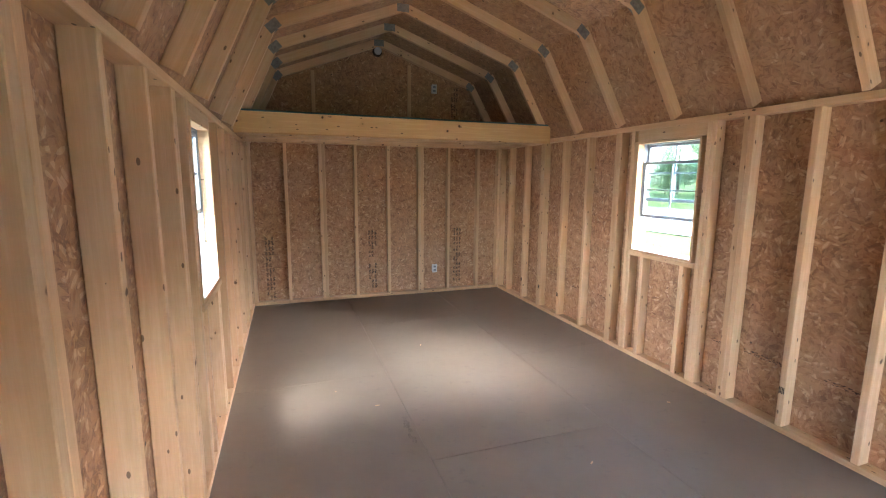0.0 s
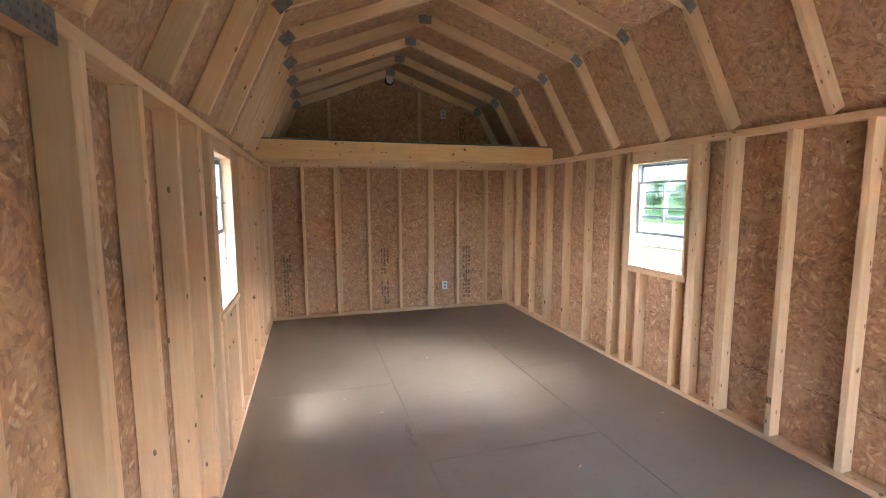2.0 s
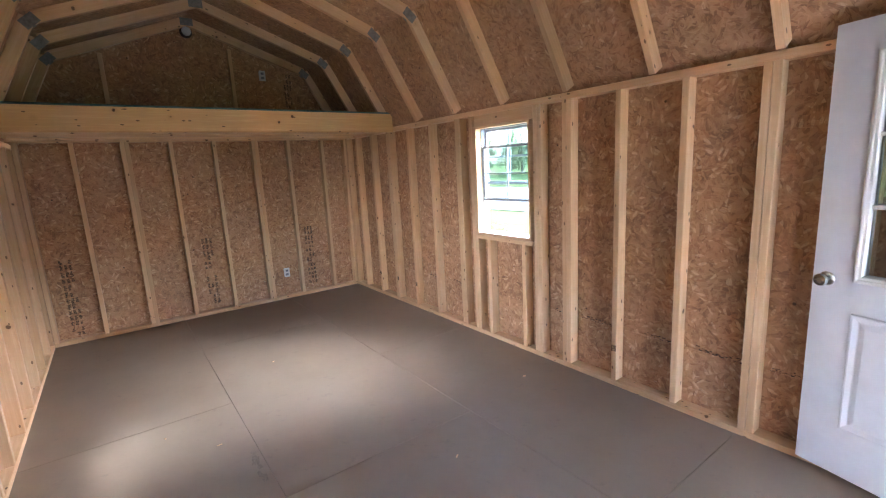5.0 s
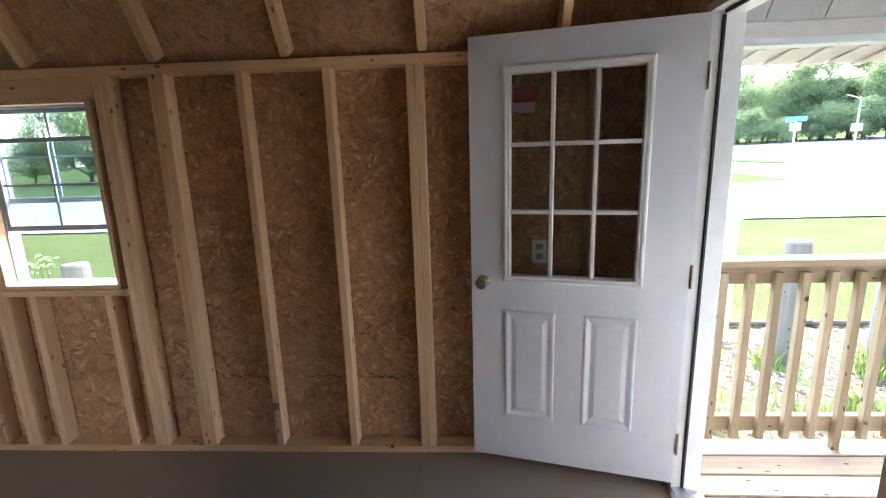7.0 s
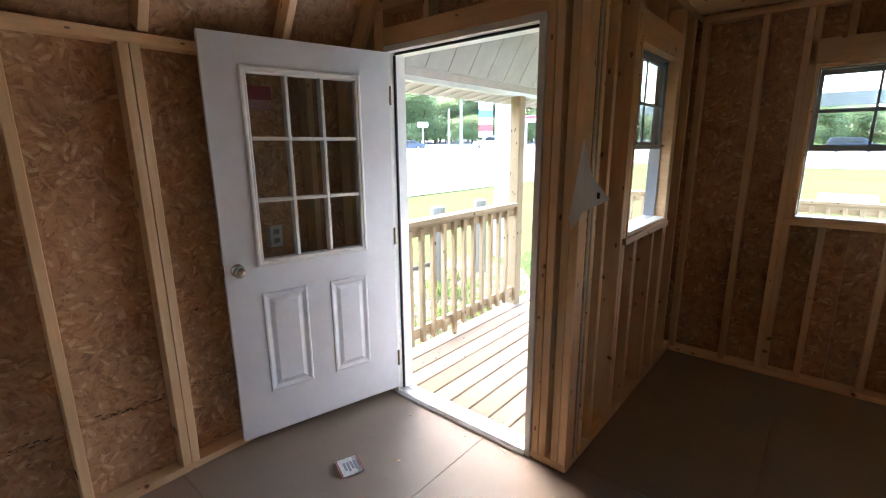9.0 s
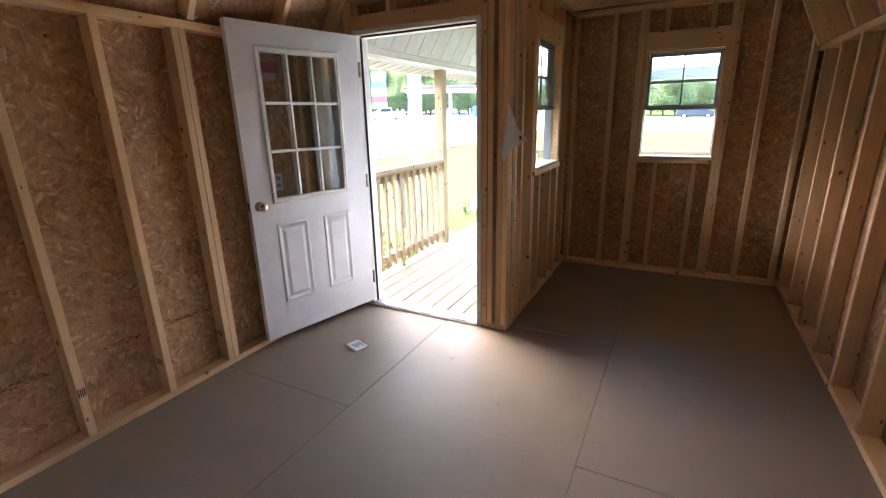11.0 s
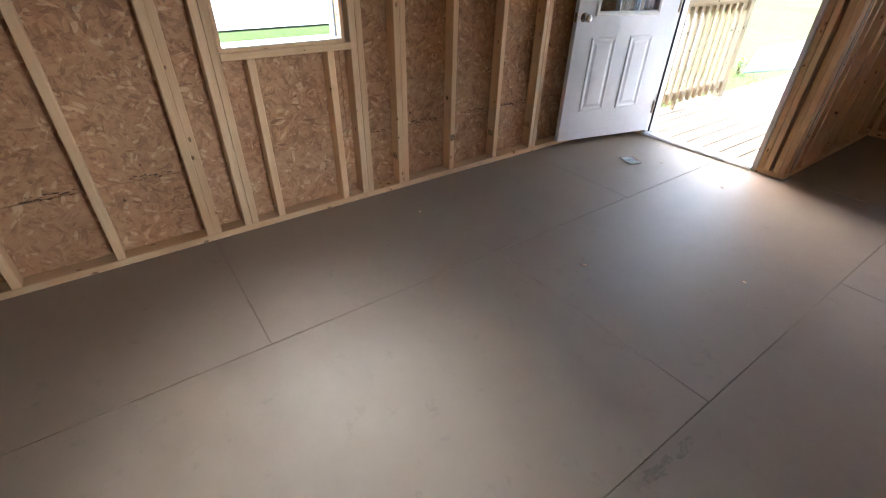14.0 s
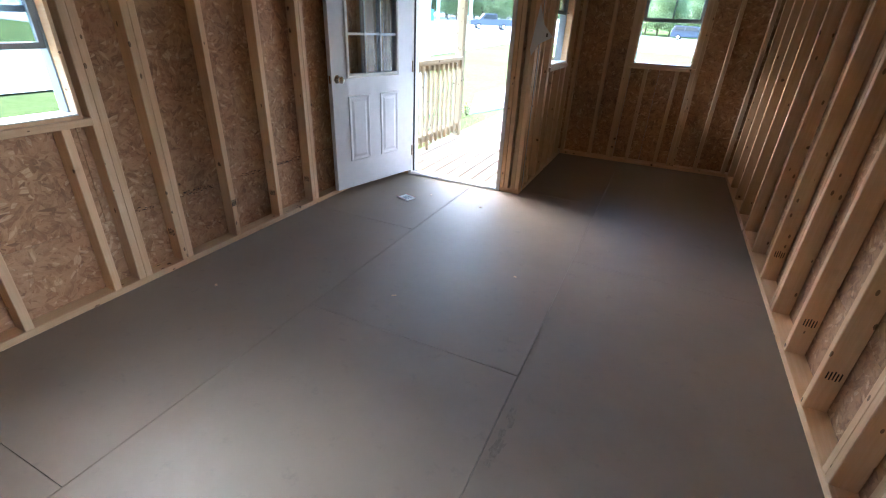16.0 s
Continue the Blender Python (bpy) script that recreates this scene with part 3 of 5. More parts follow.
# gable boards closing both ends and the wall above the entrance
def gable(name, y, t, low, label, x0=None):
    e, w = gambrel(0.047, low, 1), gambrel(0.047, low, -1)
    pts = [w[0], e[0], e[1], e[2], w[1]]
    if x0 is not None:
        pts = [(x0, low), e[0], e[1], e[2], (x0, e[2][1] - 0.005)]
    bm = bmesh.new()
    solid(bm, [(x, z) for x, z in pts], t, Matrix(((1, 0, 0, 0), (0, 0, 1, y), (0, 1, 0, 0), (0, 0, 0, 1))))
    bmesh.ops.recalc_face_normals(bm, faces=bm.faces[:])
    me = mesh_of(bm, name)
    for v in me.vertices:
        v.co = Vector((v.co.x, v.co.z, v.co.y))
    return tagged(part(name, me, OSB, None, "", Matrix(((1, 0, 0, 0), (0, 0, 1, 0), (0, 1, 0, 0), (0, 0, 0, 1)))), label, "wall", kind="structure")


gable_north = gable("wall_gable_north", NORTH + STUD_D, 0.012, WALL_Z, "strand board gable above the loft")
for x in (0.378, 1.564):
    bar("stud", (x, NORTH + 0.06, 2.125), (x, NORTH + 0.06, 3.15 - abs(x - MID) * 0.38 - 0.04), (1, 0, 0), STUD_W, 0.056, PINE, gable_north)
gable("wall_gable_south", SOUTH - STUD_D - 0.012, 0.012, NOOK_Z, "strand board gable over the nook")
gable_door = gable("wall_gable_door", DOORWALL - STUD_D - 0.012, 0.012, 2.30, "strand board above the entrance", NOOK)
for x in (1.5, 1.9, 2.3):
    bar("stud", (x, DOORWALL - 0.045, 2.30), (x, DOORWALL - 0.045, 2.70 if x > 2.2 else 2.9), (1, 0, 0), STUD_W, 0.085, PINE, gable_door)

# nook ceiling with joists
nook_ceiling = block("ceiling_nook", -0.175, NOOK + 0.08, SOUTH - 0.08, DOORWALL + 0.05, NOOK_Z + 0.142, NOOK_Z + 0.16, ROOFOSB)
tagged(nook_ceiling, "strand board deck over the nook", "ceiling", kind="structure")
for i in range(5):
    y = SOUTH + 0.06 + i * 0.42
    tagged(bar("ceiling_joist", (-0.165, y, NOOK_Z + 0.071), (NOOK + 0.08, y, NOOK_Z + 0.071), (0, 1, 0), STUD_W, 0.14, PINE), "pine ceiling joist over the nook", "joist", "nook joists")
    low, high = Vector((FOOT[-1][0], y + 0.04, FOOT[-1][1] - 0.02)), Vector((KNEE[-1][0], y + 0.04, KNEE[-1][1]))
    tagged(bar("rafter", low, high, (0, 1, 0), STUD_W, 0.085, PINE), "pine rafter on the wall plate beside the nook", "rafter", "nook rafters")

# trusses
def truss(y):
    t = empty("roof_truss", Matrix.Translation((MID, y, 2.0)))
    tagged(t, "pine gambrel roof truss with metal nail plates", "roof truss", "roof trusses")
    r = Vector((MID, y, RIDGE[1]))
    for s in (1, -1):
        f, k = Vector((FOOT[s][0], y, FOOT[s][1])), Vector((KNEE[s][0], y, KNEE[s][1]))
        low, high = (k - f).normalized(), (r - k).normalized()
        bar("lower_rafter", f, k + low * 0.012, (0, 1, 0), STUD_W, STUD_D, PINE, t)
        bar("upper_rafter", k + high * 0.02, r - high * 0.018, (0, 1, 0), STUD_W, STUD_D - 0.001, PINE, t)
        for side in (1, -1):
            off = Vector((0, side * 0.0197, 0))
            bar("nail_plate", k - low * 0.055 + off, k + high * 0.06 + off, (0, 1, 0), 0.0014, 0.075, GALV, t, "toothed metal nail plate", 0.0003)
    for side in (1, -1):
        bar("nail_plate", (MID - 0.06, y + side * 0.0197, RIDGE[1] - 0.01), (MID + 0.06, y + side * 0.0197, RIDGE[1] - 0.01), (0, 1, 0), 0.0014, 0.075, GALV, t, "toothed metal nail plate", 0.0003)
    return t


for i in range(-6, 7):
    y = 3.165 + i * 0.606
    if y < DOORWALL + 0.2:
        continue
    truss(y)
truss(NORTH + 0.045)
truss(DOORWALL + 0.03)

# loft: front beam, joists behind it, dark painted deck edge
loft_beam = bar("loft_beam", (WEST + 0.002, 5.56, 2.04), (EAST - 0.004, 5.56, 2.04), (0, 1, 0), 0.076, 0.19, SPRUCE, None, "", 0.005)
tagged(loft_beam, "knotty orange pine loft beam spanning both side walls", "beam")
for y in (5.86, 6.2, 6.55):
    tagged(bar("loft_joist", (WEST + 0.002, y, 2.03), (EAST - 0.004, y, 2.03), (0, 1, 0), STUD_W, 0.14, PINE), "pine joist under the loft deck", "joist", "loft joists")
loft = block("loft_deck", WEST - 0.05, EAST + 0.03, 5.53, NORTH + 0.085, 2.136, 2.152, LOFTDECK)
tagged(loft, "dark green-blue edged loft deck on pine joists", "loft deck", kind="structure")
loft_under = block("ceiling_loft", WEST + 0.003, EAST - 0.005, 5.60, NORTH - 0.001, 2.101, 2.1355, ROOFOSB)
tagged(loft_under, "strand board underside of the loft", "ceiling", kind="structure")


# ---- windows ----
def ring_bm(bm, u0, u1, z0, z1, wide, d0, d1, low=None):
    """A rectangular frame: four members butted together."""
    low = wide if low is None else low
    box_bm(bm, u0, u0 + wide, z0, z1, d0, d1)
    box_bm(bm, u1 - wide, u1, z0, z1, d0, d1)
    box_bm(bm, u0 + wide, u1 - wide, z0, z0 + low, d0, d1)
    box_bm(bm, u0 + wide, u1 - wide, z1 - wide, z1, d0, d1)


def window(name, m, hole, lift, label, glazing):
    """A single-hung window, its frame toned backlit grey, in a wall opening; lift: how far the lower sash stands
    raised.
    """
    u0, u1, z0, z1 = hole
    bm = bmesh.new()
    ring_bm(bm, u0 + 0.002, u1 - 0.002, z0 + 0.002, z1 - 0.002, 0.022, 0.056, 0.122)
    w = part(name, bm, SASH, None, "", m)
    tagged(w, label, "window", kind="structure")
    lin = bmesh.new()
    ring_bm(lin, u0 + 0.001, u1 - 0.001, z0 + 0.001, z1 - 0.001, 0.016, -0.004, 0.0555)
    part("jamb_liner", lin, PINE, w, "pine jamb boards")
    sill = bmesh.new()
    box_bm(sill, u0 + 0.018, u1 - 0.018, z0 + 0.0175, z0 + 0.024, -0.008, 0.0552)
    part("sill", sill, WHITE, w, "white sill")
    a, b, lo, hi = u0 + 0.026, u1 - 0.026, z0 + 0.026, z1 - 0.026
    h = (hi - lo) * 0.53

    def sash(kind, base, d):
        s = bmesh.new()
        ring_bm(s, a, b, base, base + h, 0.02, d, d + 0.024, 0.026)
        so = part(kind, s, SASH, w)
        for uu, zz, vert in (((a + b) / 2, 0, True), (0, base + h / 2, False)):
            q = bmesh.new()
            if vert:
                box_bm(q, uu - 0.006, uu + 0.006, base + 0.026, base + h - 0.02, d + 0.007, d + 0.017)
            else:
                box_bm(q, a + 0.02, b - 0.02, zz - 0.006, zz + 0.006, d + 0.0065, d + 0.0175)
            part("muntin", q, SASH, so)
        p = bmesh.new()
        box_bm(p, a + 0.018, b - 0.018, base + 0.024, base + h - 0.018, d + 0.0105, d + 0.0135)
        pane = part("pane", p, glazing, so)
        pane.visible_shadow = False

    if glazing is TINTED:
        q = bmesh.new()
        box_bm(q, a + 0.001, b - 0.001, lo, hi - h, 0.1182, 0.1194)
        screen = part("view_dimmer", q, DIMMER, w, "grey see-through sheet added to dim the view")
        screen.visible_shadow = False
    sash("upper_sash", hi - h, 0.092)
    sash("lower_sash", lo + lift * (hi - h - lo), 0.062)
    return w


window("window_1", M_EAST, EWIN, 0.66, "gridded window with frame coloured backlit grey, lower sash half raised", TINTED)
window("window_2", M_WEST, (-WWIN[1], -WWIN[0], *WWIN[2:]), 0.97, "gridded window with frame coloured backlit grey, lower sash raised", TINTED)
window("window_3", M_SOUTH, SWIN, 0.97, "gridded window with frame coloured backlit grey, lower sash raised", GLASS)
window("window_4", M_NOOK, PWIN, 0.97, "window on to the porch with frame coloured backlit grey, lower sash raised", GLASS)

# ---- entrance: frame, threshold, door ----
frame_bm = bmesh.new()
x0, x1, zt = DOOR[0] + 0.002, DOOR[1] - 0.002, DOOR[3] - 0.002
y_in, y_out = DOORWALL + 0.006, DOORWALL - 0.122
box_bm(frame_bm, x0, x0 + 0.03, y_out, y_in, 0.0, zt)
box_bm(frame_bm, x1 - 0.03, x1, y_out, y_in, 0.0, zt)
box_bm(frame_bm, x0 + 0.03, x1 - 0.03, y_out, y_in, zt - 0.03, zt)
door_frame = tagged(part("door_frame", frame_bm, WHITE), "white painted entrance door frame", "door frame", kind="structure")
stop_bm = bmesh.new()
box_bm(stop_bm, x0 + 0.0305, x0 + 0.043, y_out + 0.01, DOORWALL - 0.045, 0.0, zt - 0.03)
box_bm(stop_bm, x1 - 0.043, x1 - 0.0305, y_out + 0.01, DOORWALL - 0.045, 0.0, zt - 0.03)
box_bm(stop_bm, x0 + 0.043, x1 - 0.043, y_out + 0.01, DOORWALL - 0.045, zt - 0.043, zt - 0.0305)
part("door_stop", stop_bm, WHITE, door_frame)
seal_bm = bmesh.new()
box_bm(seal_bm, x1 - 0.043, x1 - 0.0305, DOORWALL - 0.0448, DOORWALL - 0.036, 0.03, zt - 0.045)
box_bm(seal_bm, x0 + 0.0305, x0 + 0.043, DOORWALL - 0.0448, DOORWALL - 0.036, 0.03, zt - 0.045)
box_bm(seal_bm, x0 + 0.043, x1 - 0.043, DOORWALL - 0.0448, DOORWALL - 0.036, zt - 0.043, zt - 0.031)
part("weather_seal", seal_bm, SEAL, door_frame, "black rubber weather seal")
for s in (0, 1):
    case = bmesh.new()
    a = (x0 - 0.06, x0 - 0.001) if s == 0 else (x1 + 0.001, x1 + 0.06)
    box_bm(case, a[0], a[1], DOORWALL - 0.14, DOORWALL - 0.1165, 0.0, zt + 0.06)
    part("outer_casing", case, WHITE, door_frame)
thr = bmesh.new()
solid(thr, [(-0.128, 0.0), (0.02, 0.0), (0.02, 0.012), (0.004, 0.026), (-0.05, 0.03), (-0.128, 0.006)], x1 - x0 - 0.061, Matrix(((0, 0, 1, x0 + 0.0305), (1, 0, 0, DOORWALL), (0, 1, 0, 0), (0, 0, 0, 1))))
bmesh.ops.recalc_face_normals(thr, faces=thr.faces[:])
threshold = tagged(part("threshold", thr, ALU), "ribbed aluminium door threshold", "threshold", kind="structure")
for i in range(7):
    rib = bmesh.new()
    y = DOORWALL - 0.118 + i * 0.011
    z = 0.006 + (y - DOORWALL + 0.128) * 0.024 / 0.078
    box_bm(rib, x0 + 0.034, x1 - 0.034, y, y + 0.005, z - 0.001, z + 0.004)
    part("rib", rib, ALU, threshold)

DOOR_TURN = 76.3
door = empty("door_1", pose(2.578, 0.846, 0.0, 0, 0, DOOR_TURN))
tagged(door, "white nine-light entrance door standing open", "door", kind="structure")
LU0, LU1, LZ0, LZ1 = 0.205, 0.762, 0.99, 1.892
slab = bmesh.new()
for a, b, lo, hi in cells(0.006, 0.934, 0.048, 2.043, [(LU0, LU1, LZ0, LZ1)]):
    box_bm(slab, a, b, -0.044, 0.0, lo, hi)
bmesh.ops.remove_doubles(slab, verts=slab.verts[:], dist=0.0001)
part("slab", slab, DOORPAINT, door)


def loops(bm, rects, flipped=False):
    """Joins nested rectangles (u0, u1, z0, z1, y) into mouldings; the last is filled."""
    rings = [[bm.verts.new(p) for p in ((u0, y, z0), (u1, y, z0), (u1, y, z1), (u0, y, z1))] for u0, u1, z0, z1, y in rects]
    for a, b in zip(rings, rings[1:]):
        for i in range(4):
            j = (i + 1) % 4
            bm.faces.new((a[i], a[j], b[j], b[i]))
    return rings


def inset(r, d, y):
    return (r[0] + d, r[1] - d, r[2] + d, r[3] - d, y)


for face in (1, -1):
    base = 0.0 if face > 0 else -0.044
    for r in ((0.545, 0.777, 0.28, 0.828), (0.194, 0.418, 0.28, 0.828)):
        bm = bmesh.new()
        rings = loops(bm, [inset(r, d, base + face * y) for d, y in ((0.0, 0.0), (0.004, 0.006), (0.012, 0.007), (0.03, 0.0012), (0.036, 0.0012), (0.056, 0.0065))])
        bm.faces.new(rings[-1])
        bmesh.ops.recalc_face_normals(bm, faces=bm.faces[:])
        part("raised_panel", bm, DOORPAINT, door)
    bm = bmesh.new()
    r = (LU0 - 0.022, LU1 + 0.022, LZ0 - 0.024, LZ1 + 0.024)
    loops(bm, [inset(r, d, base + face * y) for d, y in ((0.0, 0.0), (0.002, 0.008), (0.008, 0.012), (0.016, 0.012), (0.02, 0.008), (0.03, 0.008), (0.034, 0.0), (0.034, -0.016))])
    bmesh.ops.recalc_face_normals(bm, faces=bm.faces[:])
    part("light_frame", bm, WHITE, door, "white moulded glazing frame")
    for i in (1, 2):
        u = LU0 + 0.012 + (LU1 - LU0 - 0.024) * i / 3
        z = LZ0 + 0.01 + (LZ1 - LZ0 - 0.02) * i / 3
        d0, d1 = (base - 0.014, base + 0.004) if face > 0 else (base - 0.004, base + 0.014)
        bm = bmesh.new()
        box_bm(bm, u - 0.009, u + 0.009, d0, d1, LZ0 + 0.011, LZ1 - 0.011)
        bmesh.ops.bevel(bm, geom=bm.edges[:], offset=0.003, segments=1, affect="EDGES")
        part("muntin", bm, WHITE, door)
        bm = bmesh.new()
        box_bm(bm, LU0 + 0.013, LU1 - 0.013, d0 + 0.001, d1 - 0.001, z - 0.009, z + 0.009)
        bmesh.ops.bevel(bm, geom=bm.edges[:], offset=0.003, segments=1, affect="EDGES")
        part("muntin", bm, WHITE, door)
bm = bmesh.new()
box_bm(bm, LU0 + 0.001, LU1 - 0.001, -0.025, -0.019, LZ0 + 0.001, LZ1 - 0.001)
pane = part("pane", bm, GLASS, door)
pane.visible_shadow = False
for face in (1, -1):
    bm = bmesh.new()
    turn = pose(0.878, 0.0005 if face > 0 else -0.0445, 0.966, -90 * face)
    lathe(bm, [(0.031, 0.0), (0.032, 0.004), (0.028, 0.008), (0.013, 0.012), (0.012, 0.028), (0.02, 0.034), (0.027, 0.044), (0.028, 0.052), (0.024, 0.06), (0.012, 0.064), (0.011, 0.061)], turn, 24)
    part("knob", bm, STEEL, door, "satin nickel door knob")
bm = bmesh.new()
box_bm(bm, 0.9341, 0.9355, -0.033, -0.011, 0.935, 0.995)
part("latch_plate", bm, STEEL, door)
for z in (0.25, 1.03, 1.82):
    bm = bmesh.new()
    tube(bm, (0.0, 0.006, z - 0.05), (0.0, 0.006, z + 0.05), 0.006, 0.006)
    box_bm(bm, 0.0005, 0.0055, -0.036, 0.004, z - 0.05, z + 0.05)
    part("hinge", bm, BRASS, door, "dull brass butt hinge")
sticker = bmesh.new()
box_bm(sticker, 0.64, 0.745, -0.0189, -0.0185, 1.765, 1.828)
part("sticker", sticker, painted("sticker_red", (0.13, 0.018, 0.022), 0.5), door, "red printed sticker on the glass")
sticker = bmesh.new()
box_bm(sticker, 0.65, 0.745, -0.0189, -0.0186, 1.722, 1.764)
part("sticker_lower", sticker, painted("sticker_pink", (0.2, 0.115, 0.115), 0.6), door, "grey printed strip on the glass")

# ---- porch ----
porch_ceiling = bmesh.new()
slope = [(2.85, 2.07), (2.645, 2.42)]
for i in range(14):
    y = 0.735 - i * 0.24
    vs = [(slope[0][0], y, slope[0][1]), (slope[1][0], y, slope[1][1]), (slope[1][0], y - 0.234, slope[1][1]), (slope[0][0], y - 0.234, slope[0][1])]
    lo = [porch_ceiling.verts.new(v) for v in vs]
    hi = [porch_ceiling.verts.new((v[0] + 0.01, v[1], v[2] + 0.007)) for v in vs]
    for q in (lo, hi[::-1], *[(lo[j], hi[j], hi[(j + 1) % 4], lo[(j + 1) % 4]) for j in range(4)]):
        porch_ceiling.faces.new(q)
box_bm(porch_ceiling, 1.54, 2.645, -2.6, 0.735, 2.42, 2.44)
box_bm(porch_ceiling, WEST - 0.1, 1.54, -2.6, SOUTH - 0.12, 2.42, 2.44)
box_bm(porch_ceiling, 2.851, 2.914, -2.6, 0.735, 2.065, 2.08)
bmesh.ops.recalc_face_normals(porch_ceiling, faces=porch_ceiling.faces[:])
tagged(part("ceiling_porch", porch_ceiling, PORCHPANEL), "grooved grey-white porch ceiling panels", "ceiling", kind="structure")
for nm, args in (("porch_header", (2.915, 3.0, -3.42, 0.735, 1.985, 2.08)), ("porch_header", (WEST - 0.11, 2.914, -3.42, -3.34, 1.9, 2.03))):
    tagged(block(nm, *args, TRIMGREY, None, "", 0.004), "pale grey painted header board along the porch roof", "header", kind="structure")
eave = bmesh.new()
for i in range(30):
    y = 0.9 - i * 0.15
    for off, wid, lift in ((0.0, 0.149, 0.0), (0.105, 0.03, -0.012)):
        solid(eave, [(2.98, 1.99 + lift), (3.2, 1.945 + lift), (3.2, 1.949 + lift), (2.98, 1.994 + lift)], wid, Matrix(((1, 0, 0, 0), (0, 0, 1, y + off), (0, 1, 0, 0), (0, 0, 0, 1))))
bmesh.ops.recalc_face_normals(eave, faces=eave.faces[:])
tagged(part("eave", eave, painted("eave_metal", (0.5, 0.46, 0.44), 0.5, 0.05, metal=0.1)), "ribbed metal roof edge over the porch rail", "eave", kind="structure")

deck = block("porch_deck", WEST - 0.1, 2.985, -3.42, 0.735, -0.3, -0.2, DECK)
tagged(deck, "treated pine porch deck boards", "deck", kind="structure")
for i in range(25):
    x = 2.985 - 0.0705 - i * 0.1425
    n = 0.735 if x > 1.62 else SOUTH - 0.12
    if x < WEST - 0.1:
        break
    bar("deck_board", (x, -3.42, -0.021), (x, n, -0.021), (1, 0, 0), 0.134, 0.038, DECKBOARD, deck, "", 0.004)
tagged(block("skirt_east", 2.99, 3.005, -3.42, NORTH + 0.1, -0.36, -0.06, SIDING), "painted skirting board below the shed", "skirting", kind="structure")


def rail(name, a, b, inward, label, drop=0.0):
    """Porch rail from a to b: cap, upper and lower rails, square balusters on the inner face."""
    a, b = Vector((*a, 0)), Vector((*b, 0))
    along = (b - a).normalized()
    inn = Vector((*inward, 0))
    r = empty(name, Matrix.Translation(a))
    tagged(r, label, "railing")
    up = Vector((0, 0, 1))
    bar("cap_rail", a + up * (1.0 - drop), b + up * (1.0 - drop), inn, 0.115, 0.036, DECK, r, "", 0.005)
    bar("upper_rail", a + up * (0.936 - drop), b + up * (0.936 - drop), inn, 0.036, 0.088, DECK, r)
    bar("lower_rail", a + up * 0.13, b + up * 0.13, inn, 0.036, 0.088, DECK, r)
    n = int((b - a).length / 0.1285)
    for i in range(n):
        p = a + along * (0.07 + i * 0.1285) + inn * 0.0375
        bar("baluster", p + up * (-0.001 if i == 6 else 0.062), p + up * (0.955 - drop), along, 0.037, 0.037, DECK, r, "", 0.003)
    return r


rail("porch_rail", (2.94, 0.73), (2.94, -1.05), (-1, 0), "treated pine porch railing with square balusters")
rail("porch_rail", (2.885, -3.35), (WEST - 0.005, -3.35), (0, 1), "treated pine porch railing along the front", 0.048)
for x, y in ((2.94, -1.10), (2.94, -3.36), (WEST - 0.06, -3.36)):
    tagged(bar("porch_post", (x, y, -0.002), (x, y, 1.985), (1, 0, 0), 0.1, 0.1, DECK, None, "", 0.006), "square treated pine porch post", "post", "porch posts")

# ---- outdoors ----
def height(x, y):
    """The land lies flat round the shed and rises gently to the south-east."""
    r = math.hypot(x, y)
    turn = max(0.0, math.cos(math.atan2(y, x) - radians(-48)))
    return -0.37 + 0.035 * max(0.0, min(r, 400) - 25) * turn ** 2


def sheet(xs, ys, lift):
    bm = bmesh.new()
    grid = [[bm.verts.new((x, y, height(x, y) + lift)) for y in ys] for x in xs]
    for i in range(len(xs) - 1):
        for j in range(len(ys) - 1):
            bm.faces.new((grid[i][j], grid[i + 1][j], grid[i + 1][j + 1], grid[i][j + 1]))
    return bm


def steps(a, b, n):
    return [a + (b - a) * i / n for i in range(n + 1)]


far = [-900, -600, -400, -300, -240] + steps(-200, 200, 80) + [240, 300, 400, 600, 900]
tagged(part("ground", sheet(far, far, 0.0), GRASS), "mown lawn with patches of dry grass", "ground", kind="structure")
lit = bmesh.new()
solid(lit, [(3.0, -2.2), (4.2, -3.4), (5.45, -3.6), (5.5, -1.9), (5.4, 0.5), (4.4, 2.6), (4.0, 3.2), (3.0, 2.6)], 0.012, Matrix.Translation((0, 0, -0.372)))
bmesh.ops.recalc_face_normals(lit, faces=lit.faces[:])
tagged(part("ground_litter", lit, LITTER), "bare earth with dry leaves beside the porch", "ground", kind="structure")
for nm, xs, ys in (("road_1", steps(13.0, 24.6, 6), steps(-200, 200, 100)), ("road_2", steps(24.6, 90, 24), steps(-200, -15, 60)), ("road_3", steps(-200, 13.0, 60), steps(-75, -37, 10))):
    tagged(part(nm, sheet(xs, ys, 0.04), CONCRETE), "sun-bleached concrete roadway", "road", kind="structure")
isle = bmesh.new()
solid(isle, [(35.5, -22.0), (38, -22.9), (43, -22.6), (48, -21.0), (43, -20.6), (38, -21.2)], 0.4, Matrix.Translation((0, 0, 0.05)))
bmesh.ops.recalc_face_normals(isle, faces=isle.faces[:])
for v in isle.verts:
    v.co.z = height(v.co.x, v.co.y) + (0.12 if v.co.z > 0.2 else -0.1)
tagged(part("ground_island", isle, GRASS), "grass traffic island in the concrete", "ground", kind="structure")


def bollard(x, y, top=0.75):
    bm = bmesh.new()
    g = height(x, y)
    lathe(bm, [(0.108, -0.05), (0.105, 0.3), (0.1, top - g - 0.02), (0.09, top - g)], Matrix.Identity(4), 16)
    ob = part("bollard", bm, POSTWOOD, None, "", Matrix.Translation((x, y, g)))
    return tagged(ob, "round weathered timber bollard in the lawn", "bollard", "bollards")


